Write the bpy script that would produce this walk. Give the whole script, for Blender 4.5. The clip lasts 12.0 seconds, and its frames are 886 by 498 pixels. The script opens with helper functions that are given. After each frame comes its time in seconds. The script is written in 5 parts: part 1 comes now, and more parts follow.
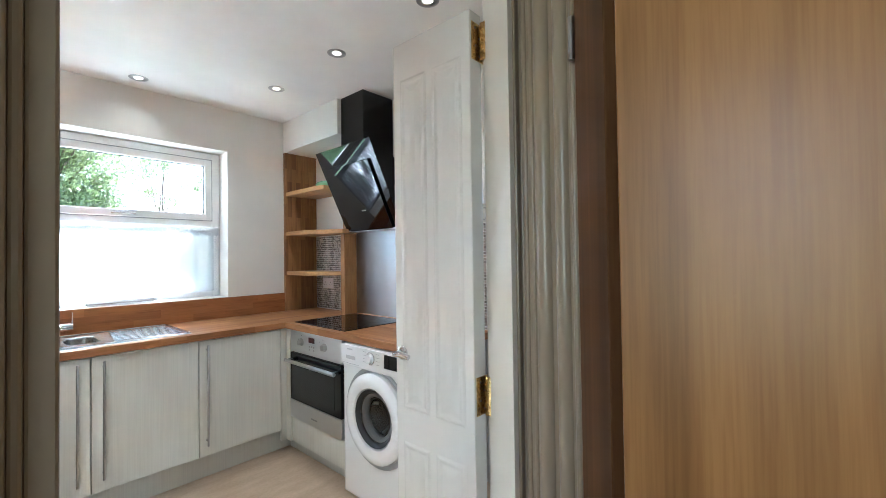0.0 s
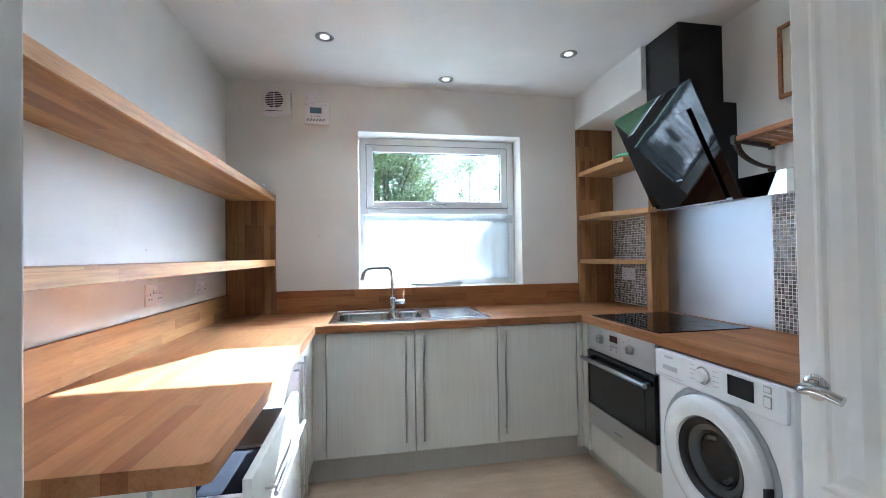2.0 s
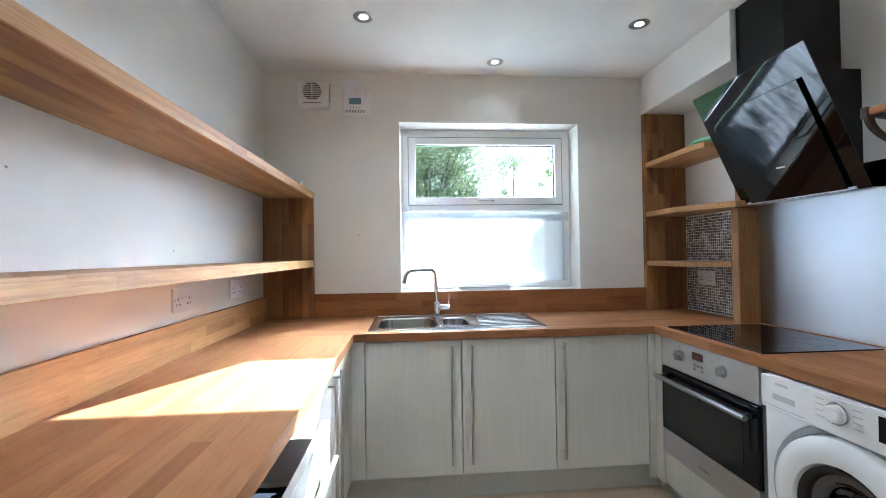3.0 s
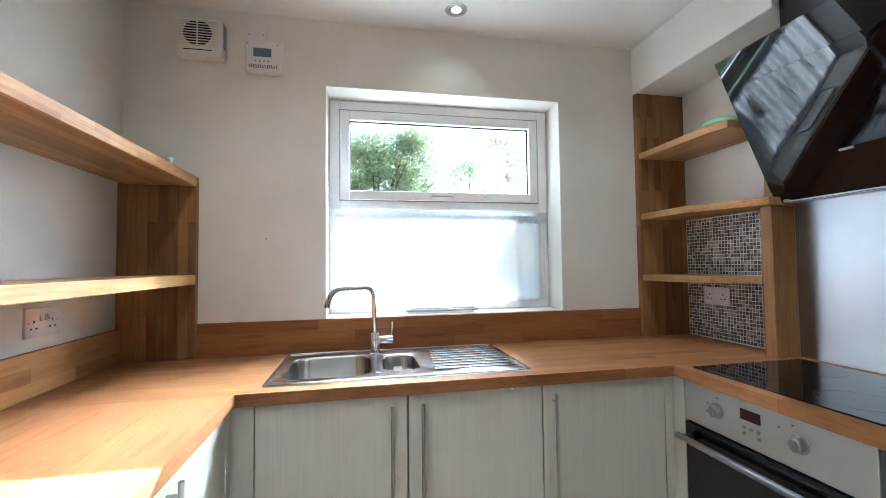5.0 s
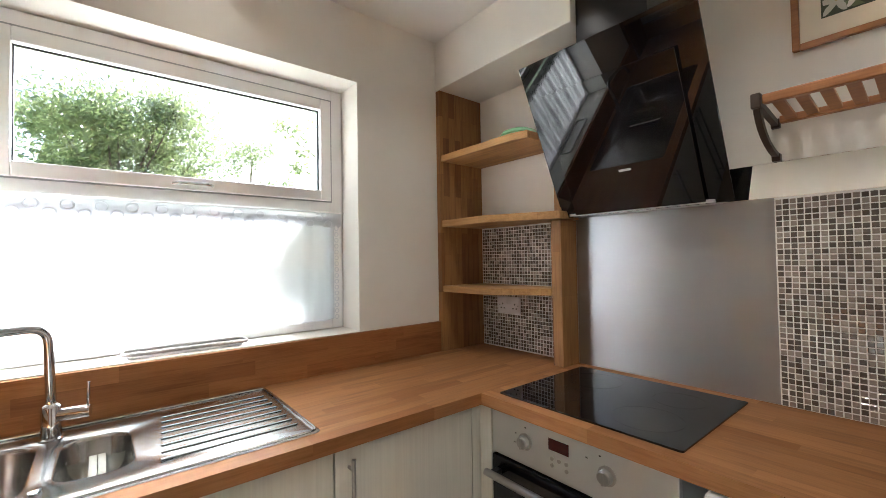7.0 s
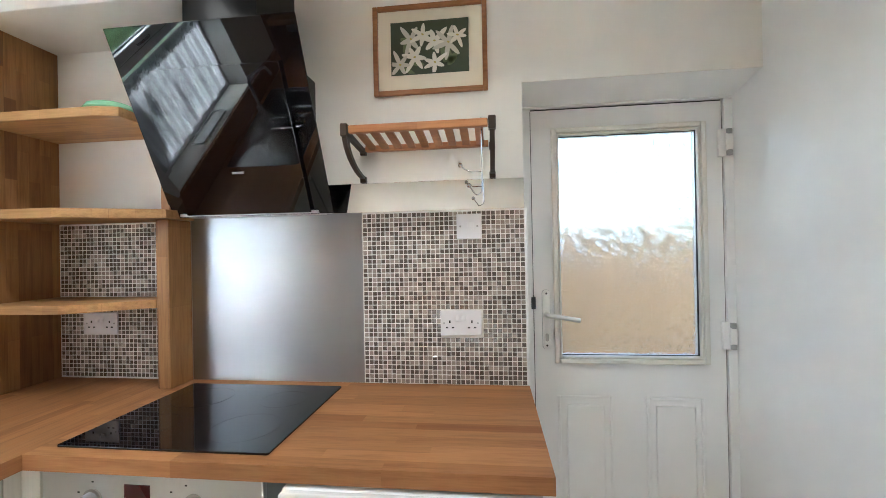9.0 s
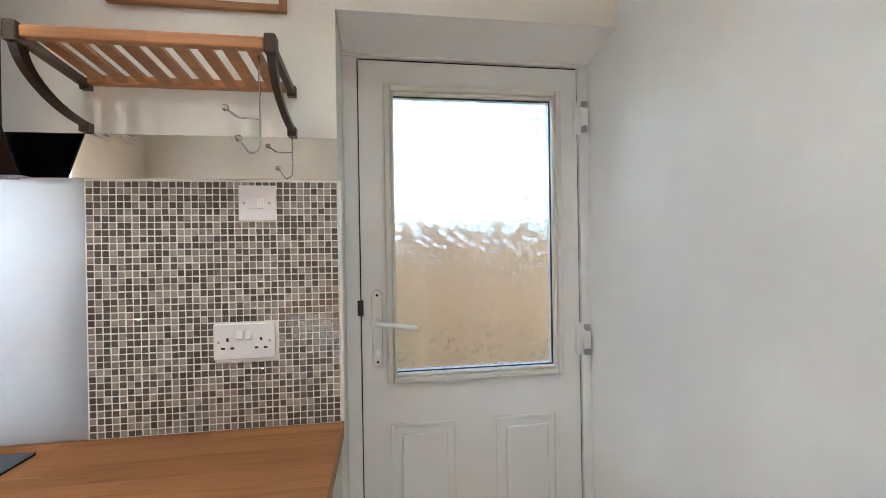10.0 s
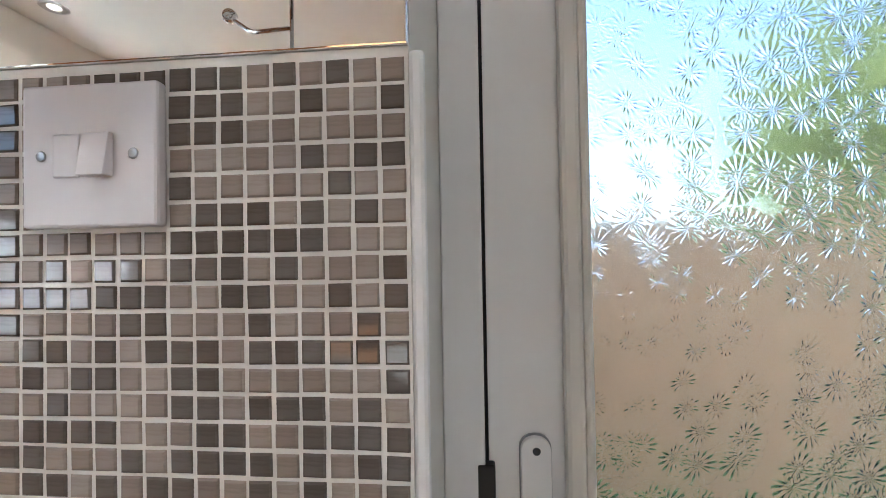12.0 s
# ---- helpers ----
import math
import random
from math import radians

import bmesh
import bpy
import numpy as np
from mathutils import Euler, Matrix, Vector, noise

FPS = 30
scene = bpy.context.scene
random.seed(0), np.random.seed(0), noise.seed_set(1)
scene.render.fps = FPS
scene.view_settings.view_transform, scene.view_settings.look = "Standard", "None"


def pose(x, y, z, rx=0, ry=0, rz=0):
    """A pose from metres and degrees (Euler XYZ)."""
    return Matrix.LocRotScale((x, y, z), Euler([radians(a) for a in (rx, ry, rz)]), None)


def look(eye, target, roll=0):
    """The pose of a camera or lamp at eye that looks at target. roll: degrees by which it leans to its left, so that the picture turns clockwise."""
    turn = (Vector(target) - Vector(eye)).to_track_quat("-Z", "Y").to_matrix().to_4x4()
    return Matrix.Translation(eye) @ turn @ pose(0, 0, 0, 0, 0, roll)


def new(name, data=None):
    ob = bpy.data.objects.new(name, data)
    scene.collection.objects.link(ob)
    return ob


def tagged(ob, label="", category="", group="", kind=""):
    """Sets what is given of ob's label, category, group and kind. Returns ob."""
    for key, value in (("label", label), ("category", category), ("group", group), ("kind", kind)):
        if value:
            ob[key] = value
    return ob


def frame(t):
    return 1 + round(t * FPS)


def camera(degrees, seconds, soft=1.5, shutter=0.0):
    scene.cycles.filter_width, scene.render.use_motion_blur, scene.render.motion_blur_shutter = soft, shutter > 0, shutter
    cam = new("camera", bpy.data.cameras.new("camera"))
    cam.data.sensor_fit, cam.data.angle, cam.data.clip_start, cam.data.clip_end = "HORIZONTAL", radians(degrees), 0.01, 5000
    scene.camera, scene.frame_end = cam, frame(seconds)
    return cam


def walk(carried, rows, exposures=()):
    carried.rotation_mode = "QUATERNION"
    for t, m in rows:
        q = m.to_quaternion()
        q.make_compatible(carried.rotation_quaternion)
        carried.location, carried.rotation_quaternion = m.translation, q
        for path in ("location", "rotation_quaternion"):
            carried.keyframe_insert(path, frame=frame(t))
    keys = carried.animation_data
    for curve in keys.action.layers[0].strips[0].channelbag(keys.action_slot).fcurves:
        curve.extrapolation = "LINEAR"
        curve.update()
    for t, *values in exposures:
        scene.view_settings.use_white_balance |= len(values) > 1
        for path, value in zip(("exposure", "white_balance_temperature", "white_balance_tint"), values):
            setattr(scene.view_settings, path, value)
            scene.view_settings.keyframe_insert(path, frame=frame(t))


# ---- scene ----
cam = camera(94.0, 12.0, soft=0.85)
PATH = [
    (0, (0.307, 0.266, 1.343), (1.8, 1.596, 1.376), -0.8),
    (0.5, (0.381, 0.355, 1.349), (1.608, 1.934, 1.374), -0.7),
    (1, (0.452, 0.442, 1.342), (1.361, 2.223, 1.365), -0.8),
    (1.5, (0.451, 0.513, 1.315), (1.049, 2.421, 1.338), -0.8),
    (2, (0.434, 0.628, 1.281), (0.786, 2.596, 1.31), -0.9),
    (2.5, (0.434, 0.752, 1.262), (0.626, 2.742, 1.301), -0.8),
    (2.7, (0.424, 0.801, 1.291), (0.581, 2.795, 1.316), -0.8),
    (4.5, (0.51, 1.375, 1.3), (0.706, 3.365, 1.357), -0.8),
    (5, (0.533, 1.565, 1.299), (0.917, 3.527, 1.375), -0.7),
    (5.5, (0.553, 1.689, 1.347), (1.189, 3.584, 1.397), -0.7),
    (6, (0.584, 1.857, 1.39), (1.466, 3.652, 1.428), -0.8),
    (6.5, (0.649, 1.929, 1.36), (1.722, 3.616, 1.405), -0.9),
    (8.5, (0.76, 1.941, 1.407), (2.632, 2.647, 1.431), -1.0),
    (9, (0.799, 1.793, 1.392), (2.786, 2.025, 1.4), -1.1),
    (9.5, (0.925, 1.665, 1.369), (2.917, 1.48, 1.361), -0.8),
    (10, (1.188, 1.553, 1.357), (3.167, 1.27, 1.352), -0.9),
    (10.5, (1.471, 1.584, 1.358), (3.46, 1.375, 1.36), -1.1),
    (11, (1.778, 1.651, 1.391), (3.776, 1.562, 1.397), -1.0),
    (11.5, (1.991, 1.633, 1.409), (3.990, 1.681, 1.432), -0.9),
    (12, (2.065, 1.631, 1.413), (4.057, 1.808, 1.445), -0.95),
]
walk(cam, [(t, look(eye, target, roll)) for t, eye, target, roll in PATH], exposures=((0.0, 3.95, 5000, 4), (1.0, 3.65, 4700, 5), (2.5, 3.45, 4800, 5), (4.5, 3.45, 5100, 5), (5.0, 3.5, 5100, 5), (6.0, 3.45, 5700, 7), (6.7, 3.4, 5900, 9), (8.5, 3.7, 5800, 7), (9.0, 4.05, 5400, 5), (9.5, 3.95, 5500, 6), (10.5, 3.75, 5700, 8), (12.0, 3.5, 5500, 11)))

# ---- sky, sun and lamps ----
SUN_TO = Vector((0.65, 1.22, 0.778)).normalized()
world = bpy.data.worlds.new("world")
scene.world = world
world.use_nodes = True
wn = world.node_tree.nodes
sky = wn.new("ShaderNodeTexSky")
sky.sky_type, sky.sun_disc = "NISHITA", False
sky.sun_elevation = math.asin(SUN_TO.z)
sky.sun_rotation = math.atan2(SUN_TO.x, SUN_TO.y)
sky.air_density, sky.dust_density, sky.ozone_density = 1.0, 1.0, 1.0
wn["Background"].inputs["Strength"].default_value = 0.05
world.node_tree.links.new(sky.outputs[0], wn["Background"].inputs["Color"])

sun = new("sun", bpy.data.lights.new("sun", "SUN"))
sun.data.energy, sun.data.angle, sun.data.color = 5.0, radians(0.4), (1.0, 0.96, 0.90)
sun.matrix_world = look(SUN_TO * 20, (0, 0, 0))


def area(name, eye, target, sx, sy, power, color):
    ob = new(name, bpy.data.lights.new(name, "AREA"))
    ob.data.shape, ob.data.size, ob.data.size_y, ob.data.energy, ob.data.color = "RECTANGLE", sx, sy, power, color
    ob.matrix_world = look(eye, target)
    return ob


area("window_daylight", (0.968, 3.845, 1.35), (0.968, 2.0, 1.30), 1.06, 0.44, 0.12, (0.93, 0.97, 1.0))
# added hall fill: unseen source that brightens the oak door and trim
area("hall_fill_light", (-0.905, 0.16, 1.5), (0.8, 0.16, 1.5), 0.76, 1.05, 0.8, (1.0, 0.86, 0.68))

# ---- materials ----


def mat(name, color, rough=0.5, metal=0.0, **more):
    m = bpy.data.materials.new(name)
    m.use_nodes = True
    b = m.node_tree.nodes["Principled BSDF"]
    b.inputs["Base Color"].default_value = (*color, 1)
    b.inputs["Roughness"].default_value = rough
    b.inputs["Metallic"].default_value = metal
    for key, value in more.items():
        b.inputs[key.replace("_", " ")].default_value = value
    return m


def nodes_of(m):
    return m.node_tree.nodes, m.node_tree.links, m.node_tree.nodes["Principled BSDF"]


def coords(m, order="xyz", scale=(1, 1, 1)):
    """Object coordinates, axes put in the order given, then scaled."""
    n, l, _ = nodes_of(m)
    tc, sp, cb = n.new("ShaderNodeTexCoord"), n.new("ShaderNodeSeparateXYZ"), n.new("ShaderNodeCombineXYZ")
    l.new(tc.outputs["Object"], sp.inputs[0])
    for i, a in enumerate(order):
        mul = n.new("ShaderNodeMath")
        mul.operation = "MULTIPLY"
        mul.inputs[1].default_value = scale[i]
        l.new(sp.outputs["XYZ".index(a.upper())], mul.inputs[0])
        l.new(mul.outputs[0], cb.inputs[i])
    return cb.outputs[0]


def noise_tex(m, vec, scale, detail=4.0, rough=0.55):
    n, l, _ = nodes_of(m)
    t = n.new("ShaderNodeTexNoise")
    t.inputs["Scale"].default_value, t.inputs["Detail"].default_value, t.inputs["Roughness"].default_value = scale, detail, rough
    l.new(vec, t.inputs["Vector"])
    return t.outputs["Fac"]


def ramp(m, fac, stops):
    n, l, _ = nodes_of(m)
    r = n.new("ShaderNodeValToRGB")
    while len(r.color_ramp.elements) < len(stops):
        r.color_ramp.elements.new(0.5)
    for e, (p, c) in zip(r.color_ramp.elements, stops):
        e.position, e.color = p, (*c, 1)
    l.new(fac, r.inputs[0])
    return r.outputs[0]


def mix(m, a, b, fac, blend="MIX"):
    n, l, _ = nodes_of(m)
    x = n.new("ShaderNodeMix")
    x.data_type, x.blend_type = "RGBA", blend
    for sock, v in ((x.inputs[0], fac), (x.inputs[6], a), (x.inputs[7], b)):
        if isinstance(v, (int, float)):
            sock.default_value = v
        elif isinstance(v, tuple):
            sock.default_value = (*v, 1)
        else:
            l.new(v, sock)
    return x.outputs[2]


def bump(m, height, strength, distance=0.002):
    n, l, b = nodes_of(m)
    x = n.new("ShaderNodeBump")
    x.inputs["Strength"].default_value, x.inputs["Distance"].default_value = strength, distance
    l.new(height, x.inputs["Height"])
    l.new(x.outputs[0], b.inputs["Normal"])


def rough_from(m, fac, lo, hi):
    n, l, b = nodes_of(m)
    x = n.new("ShaderNodeMapRange")
    x.inputs["To Min"].default_value, x.inputs["To Max"].default_value = lo, hi
    l.new(fac, x.inputs[0])
    l.new(x.outputs[0], b.inputs["Roughness"])


def paint(name, color, rough=0.6, relief=0.25):
    """Rolled emulsion: faint clouds, fine stipple."""
    m = mat(name, color, rough)
    n, l, b = nodes_of(m)
    v = coords(m)
    big, fine = noise_tex(m, v, 2.2), noise_tex(m, v, 260, 2)
    dark = tuple(c * 0.93 for c in color)
    l.new(mix(m, dark, color, ramp(m, big, ((0.35, (0, 0, 0)), (0.65, (1, 1, 1))))), b.inputs["Base Color"])
    mid = noise_tex(m, v, 14, 3)
    bump(m, mix(m, fine, mid, 0.5), relief, 0.0015)
    return m


def block_wood(name, order, light, dark, stave=(0.55, 0.058), rough=0.38, relief=0.15):
    """Glued staves that run along the first axis of order."""
    m = mat(name, light, rough)
    n, l, b = nodes_of(m)
    v = coords(m, order)
    br = n.new("ShaderNodeTexBrick")
    br.offset, br.squash = 0.37, 1.0
    br.inputs["Scale"].default_value = 1.0
    br.inputs["Brick Width"].default_value, br.inputs["Row Height"].default_value = stave
    br.inputs["Mortar Size"].default_value = 0.0004
    br.inputs["Color1"].default_value, br.inputs["Color2"].default_value = (0, 0, 0, 1), (1, 1, 1, 1)
    br.inputs["Mortar"].default_value = (0.15, 0.15, 0.15, 1)
    l.new(v, br.inputs["Vector"])
    st = coords(m, order, (1.6, 22, 22))
    grain = noise_tex(m, st, 3.0, 6, 0.62)
    st2 = coords(m, order, (3.0, 120, 120))
    fine = noise_tex(m, st2, 2.0, 3)
    drift = noise_tex(m, coords(m, order, (1.1, 5, 5)), 1.0, 3)
    tone = mix(m, br.outputs["Color"], drift, 0.5)
    base = ramp(m, tone, ((0.15, dark), (0.38, tuple(a * 0.3 + c * 0.7 for a, c in zip(dark, light))), (0.6, light), (0.85, tuple(min(1, c * 1.15) for c in light))))
    g = ramp(m, grain, ((0.3, (0.62, 0.55, 0.48)), (0.55, (1, 1, 1)), (0.75, (1.0, 0.94, 0.86))))
    c1 = mix(m, base, g, 0.8, "MULTIPLY")
    f = ramp(m, fine, ((0.35, (0.82, 0.78, 0.74)), (0.6, (1, 1, 1))))
    l.new(mix(m, c1, f, 0.55, "MULTIPLY"), b.inputs["Base Color"])
    rough_from(m, grain, rough - 0.08, rough + 0.16)
    bump(m, fine, relief, 0.0006)
    return m


WALL = paint("wall_emulsion", (0.80, 0.775, 0.715))
CEIL = paint("ceiling_emulsion", (0.83, 0.815, 0.775), 0.7, 0.15)
SHEEN = paint("satin_wall_paint", (0.86, 0.86, 0.85), 0.32, 0.12)
GLOSS = paint("white_gloss_paint", (0.80, 0.79, 0.76), 0.22, 0.03)
TRIM = paint("cream_trim_paint", (0.74, 0.70, 0.62), 0.3, 0.1)
# darker tan for trim on the doorway's hall side
TRIM_TAN = paint("dark_tan_trim", (0.27, 0.215, 0.15), 0.3, 0.1)
UPVC = mat("white_upvc", (0.80, 0.80, 0.79), 0.28)
UPVC_WARM = mat("glazing_bead", (0.70, 0.68, 0.62), 0.35)
PLASTIC = mat("white_plastic", (0.78, 0.75, 0.76), 0.35)
ENAMEL = mat("white_enamel", (0.80, 0.80, 0.80), 0.22, Coat_Weight=0.3)
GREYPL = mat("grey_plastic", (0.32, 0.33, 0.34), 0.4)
BLACK = mat("black_plastic", (0.012, 0.012, 0.013), 0.35)
SEAL = mat("black_seal", (0.01, 0.01, 0.01), 0.7)
BLACKGLASS = mat("black_glass", (0.003, 0.003, 0.004), 0.008)
HOODBLACK = mat("black_lacquer", (0.005, 0.005, 0.006), 0.25, Specular_IOR_Level=0.3)
CHROME = mat("chrome", (0.66, 0.67, 0.68), 0.06, 1.0)
SATIN = mat("satin_steel", (0.42, 0.41, 0.40), 0.28, 1.0)
MIRROR = mat("mirror_silver", (0.90, 0.89, 0.86), 0.02, 1.0)
LCD = mat("lcd", (0.12, 0.2, 0.26), 0.2)
DARKRED = mat("display_red", (0.05, 0.004, 0.004), 0.1)
NAVY = mat("navy_cloth", (0.004, 0.005, 0.010), 0.9, Specular_IOR_Level=0.15)
GREENGLASS = mat("green_glazed", (0.30, 0.62, 0.38), 0.15, Coat_Weight=0.4)
PRINT = mat("grey_print", (0.45, 0.45, 0.46), 0.5)
MAT_BOARD = paint("cream_mount", (0.78, 0.72, 0.58), 0.8, 0.1)

BRASS = mat("worn_brass", (0.70, 0.50, 0.20), 0.25, 1.0)
_n, _l, _b = nodes_of(BRASS)
_f = noise_tex(BRASS, coords(BRASS), 90, 5)
_l.new(ramp(BRASS, _f, ((0.35, (0.30, 0.19, 0.07)), (0.55, (0.74, 0.54, 0.23)))), _b.inputs["Base Color"])
rough_from(BRASS, _f, 0.45, 0.15)

HONEY, BROWN = (0.345, 0.165, 0.064), (0.21, 0.080, 0.027)


def stave_wood(name, order, light, dark, rough=0.55):
    """One solid stave; tone and figure differ from stave to stave."""
    m = mat(name, light, rough, Specular_IOR_Level=0.18)
    n, l, b = nodes_of(m)
    rnd = n.new("ShaderNodeObjectInfo").outputs["Random"]
    off = n.new("ShaderNodeVectorMath")
    off.operation = "SCALE"
    off.inputs[0].default_value = (31.0, 17.0, 23.0)
    l.new(rnd, off.inputs["Scale"])

    def shifted(scale):
        add = n.new("ShaderNodeVectorMath")
        l.new(coords(m, order, scale), add.inputs[0])
        l.new(off.outputs[0], add.inputs[1])
        return add.outputs[0]

    grain = noise_tex(m, shifted((2.4, 26, 26)), 2.0, 6, 0.62)
    fine = noise_tex(m, shifted((5.0, 150, 150)), 2.0, 3)
    mid = tuple(a * 0.55 + c * 0.45 for a, c in zip(dark, light))
    pale = tuple(min(1, c * 1.16) for c in light)
    base = ramp(m, rnd, ((0.0, mid), (0.25, light), (0.45, tuple(a * 0.5 + c * 0.5 for a, c in zip(mid, light))), (0.62, pale), (0.8, light), (0.94, mid), (1.0, tuple(a * 0.5 + c * 0.5 for a, c in zip(mid, dark)))))
    c1 = mix(m, base, ramp(m, grain, ((0.3, (0.66, 0.58, 0.5)), (0.52, (1, 1, 1)), (0.75, (1.0, 0.95, 0.88)))), 0.75, "MULTIPLY")
    l.new(mix(m, c1, ramp(m, fine, ((0.35, (0.84, 0.80, 0.76)), (0.6, (1, 1, 1)))), 0.6, "MULTIPLY"), b.inputs["Base Color"])
    rough_from(m, grain, rough - 0.08, rough + 0.16)
    bump(m, fine, 0.15, 0.0006)
    return m


WOOD_X = stave_wood("worktop_stave_x", "xyz", HONEY, BROWN)
WOOD_Y = stave_wood("worktop_stave_y", "yxz", HONEY, BROWN)
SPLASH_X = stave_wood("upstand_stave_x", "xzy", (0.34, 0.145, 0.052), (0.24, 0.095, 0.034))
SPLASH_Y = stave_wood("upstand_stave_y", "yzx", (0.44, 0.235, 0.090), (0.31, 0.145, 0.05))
PANEL_Z = block_wood("block_panel_z", "zxy", (0.36, 0.185, 0.062), (0.17, 0.072, 0.024), (0.3, 0.04), 0.5)
PANEL_ZY = block_wood("block_panel_zy", "zyx", (0.36, 0.185, 0.062), (0.17, 0.072, 0.024), (0.3, 0.04), 0.5)
SHELF_Y = block_wood("block_shelf_y", "yxz", (0.48, 0.275, 0.105), (0.28, 0.135, 0.046), (0.38, 0.035), 0.5)
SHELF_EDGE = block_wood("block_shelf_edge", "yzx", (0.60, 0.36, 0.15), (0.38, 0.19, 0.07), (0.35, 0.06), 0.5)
RACKWOOD = block_wood("rack_beech", "yxz", (0.44, 0.20, 0.075), (0.33, 0.13, 0.045), (0.9, 0.2), 0.4)
DARKWOOD = mat("dark_stained_wood", (0.045, 0.028, 0.018), 0.4)
FRAMEWOOD = block_wood("picture_frame_wood", "yzx", (0.36, 0.16, 0.05), (0.28, 0.11, 0.035), (0.8, 0.2), 0.35)


def veneer(name, light, dark, gloss=0.5, rough=0.26):
    m = mat(name, light, 0.3, Specular_IOR_Level=gloss)
    n, l, b = nodes_of(m)
    g = noise_tex(m, coords(m, "xyz", (15, 15, 0.55)), 1.0, 5, 0.5)
    f = noise_tex(m, coords(m, "xyz", (240, 240, 9)), 1.0, 3)
    c = ramp(m, g, ((0.3, dark), (0.6, light), (0.8, tuple(a * 0.8 + d * 0.2 for a, d in zip(light, dark)))))
    l.new(mix(m, c, ramp(m, f, ((0.35, (0.8, 0.76, 0.72)), (0.6, (1, 1, 1)))), 0.6, "MULTIPLY"), b.inputs["Base Color"])
    rough_from(m, f, rough, rough + 0.14)
    bump(m, f, 0.1, 0.0006)
    return m


OAK = veneer("oak_veneer", (0.34, 0.168, 0.052), (0.175, 0.080, 0.022), 0.32)
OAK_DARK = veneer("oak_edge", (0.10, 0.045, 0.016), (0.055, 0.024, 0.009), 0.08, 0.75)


def cabinet_grain(name, color):
    """Cream melamine with fine upright grain."""
    m = mat(name, color, 0.42)
    n, l, b = nodes_of(m)
    g = noise_tex(m, coords(m, "xyz", (130, 130, 2.2)), 1.0, 4)
    s = noise_tex(m, coords(m, "xyz", (3, 3, 2)), 1.0, 2)
    c = ramp(m, g, ((0.32, tuple(a * 0.91 for a in color)), (0.6, color)))
    l.new(mix(m, c, ramp(m, s, ((0.3, (0.94, 0.93, 0.91)), (0.7, (1, 1, 1)))), 1.0, "MULTIPLY"), b.inputs["Base Color"])
    bump(m, g, 0.12, 0.0005)
    return m


CREAM = cabinet_grain("cream_melamine", (0.64, 0.63, 0.57))
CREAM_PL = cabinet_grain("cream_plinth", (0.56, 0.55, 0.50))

FLOOR = mat("beige_floor", (0.62, 0.48, 0.34), 0.38)
_n, _l, _b = nodes_of(FLOOR)
_a = noise_tex(FLOOR, coords(FLOOR, "xyz", (3, 9, 1)), 1.4, 5)
_c = noise_tex(FLOOR, coords(FLOOR), 60, 3)
_l.new(mix(FLOOR, ramp(FLOOR, _a, ((0.3, (0.52, 0.39, 0.26)), (0.7, (0.66, 0.52, 0.38)))), ramp(FLOOR, _c, ((0.3, (0.9, 0.89, 0.87)), (0.7, (1, 1, 1)))), 1.0, "MULTIPLY"), _b.inputs["Base Color"])
rough_from(FLOOR, _a, 0.3, 0.5)

BRUSHED = mat("brushed_steel", (0.41, 0.41, 0.415), 0.3, 1.0)
_n, _l, _b = nodes_of(BRUSHED)
_s = noise_tex(BRUSHED, coords(BRUSHED, "xyz", (2, 2, 1500)), 1.0, 2)
_q = noise_tex(BRUSHED, coords(BRUSHED, "xyz", (7, 7, 5)), 1.0, 4)
rough_from(BRUSHED, mix(BRUSHED, _s, _q, 0.5), 0.33, 0.42)
bump(BRUSHED, _s, 0.15, 0.0005)
_b.inputs["Anisotropic"].default_value, _b.inputs["Anisotropic Rotation"].default_value = 0.8, 0.25
_t = _n.new("ShaderNodeTangent")
_t.direction_type, _t.axis = "RADIAL", "Z"
_l.new(_t.outputs[0], _b.inputs["Tangent"])
OVENSTEEL = mat("oven_steel", (0.64, 0.64, 0.64), 0.38, 1.0)
_s = noise_tex(OVENSTEEL, coords(OVENSTEEL, "xyz", (3, 3, 500)), 1.0, 3)
rough_from(OVENSTEEL, _s, 0.34, 0.5)
SINKSTEEL = mat("sink_steel", (0.46, 0.45, 0.43), 0.2, 1.0)
_s = noise_tex(SINKSTEEL, coords(SINKSTEEL, "xyz", (40, 40, 40)), 1.0, 4)
rough_from(SINKSTEEL, _s, 0.14, 0.32)


DRUMSTEEL = mat("drum_steel", (0.13, 0.13, 0.14), 0.2, 1.0)
_n, _l, _b = nodes_of(DRUMSTEEL)
_v = _n.new("ShaderNodeTexVoronoi")
_v.inputs["Scale"].default_value = 70
_l.new(coords(DRUMSTEEL), _v.inputs["Vector"])
bump(DRUMSTEEL, _v.outputs["Distance"], 0.9, 0.004)


def glass(name, rough=0.0):
    return mat(name, (1, 1, 1), rough, 0.0, Transmission_Weight=1.0, IOR=1.45)


CLEAR = glass("clear_glass")
DAISY = glass("daisy_obscure_glass", 0.15)
_n, _l, _b = nodes_of(DAISY)
_v = coords(DAISY, "yzx", (1, 1, 0))


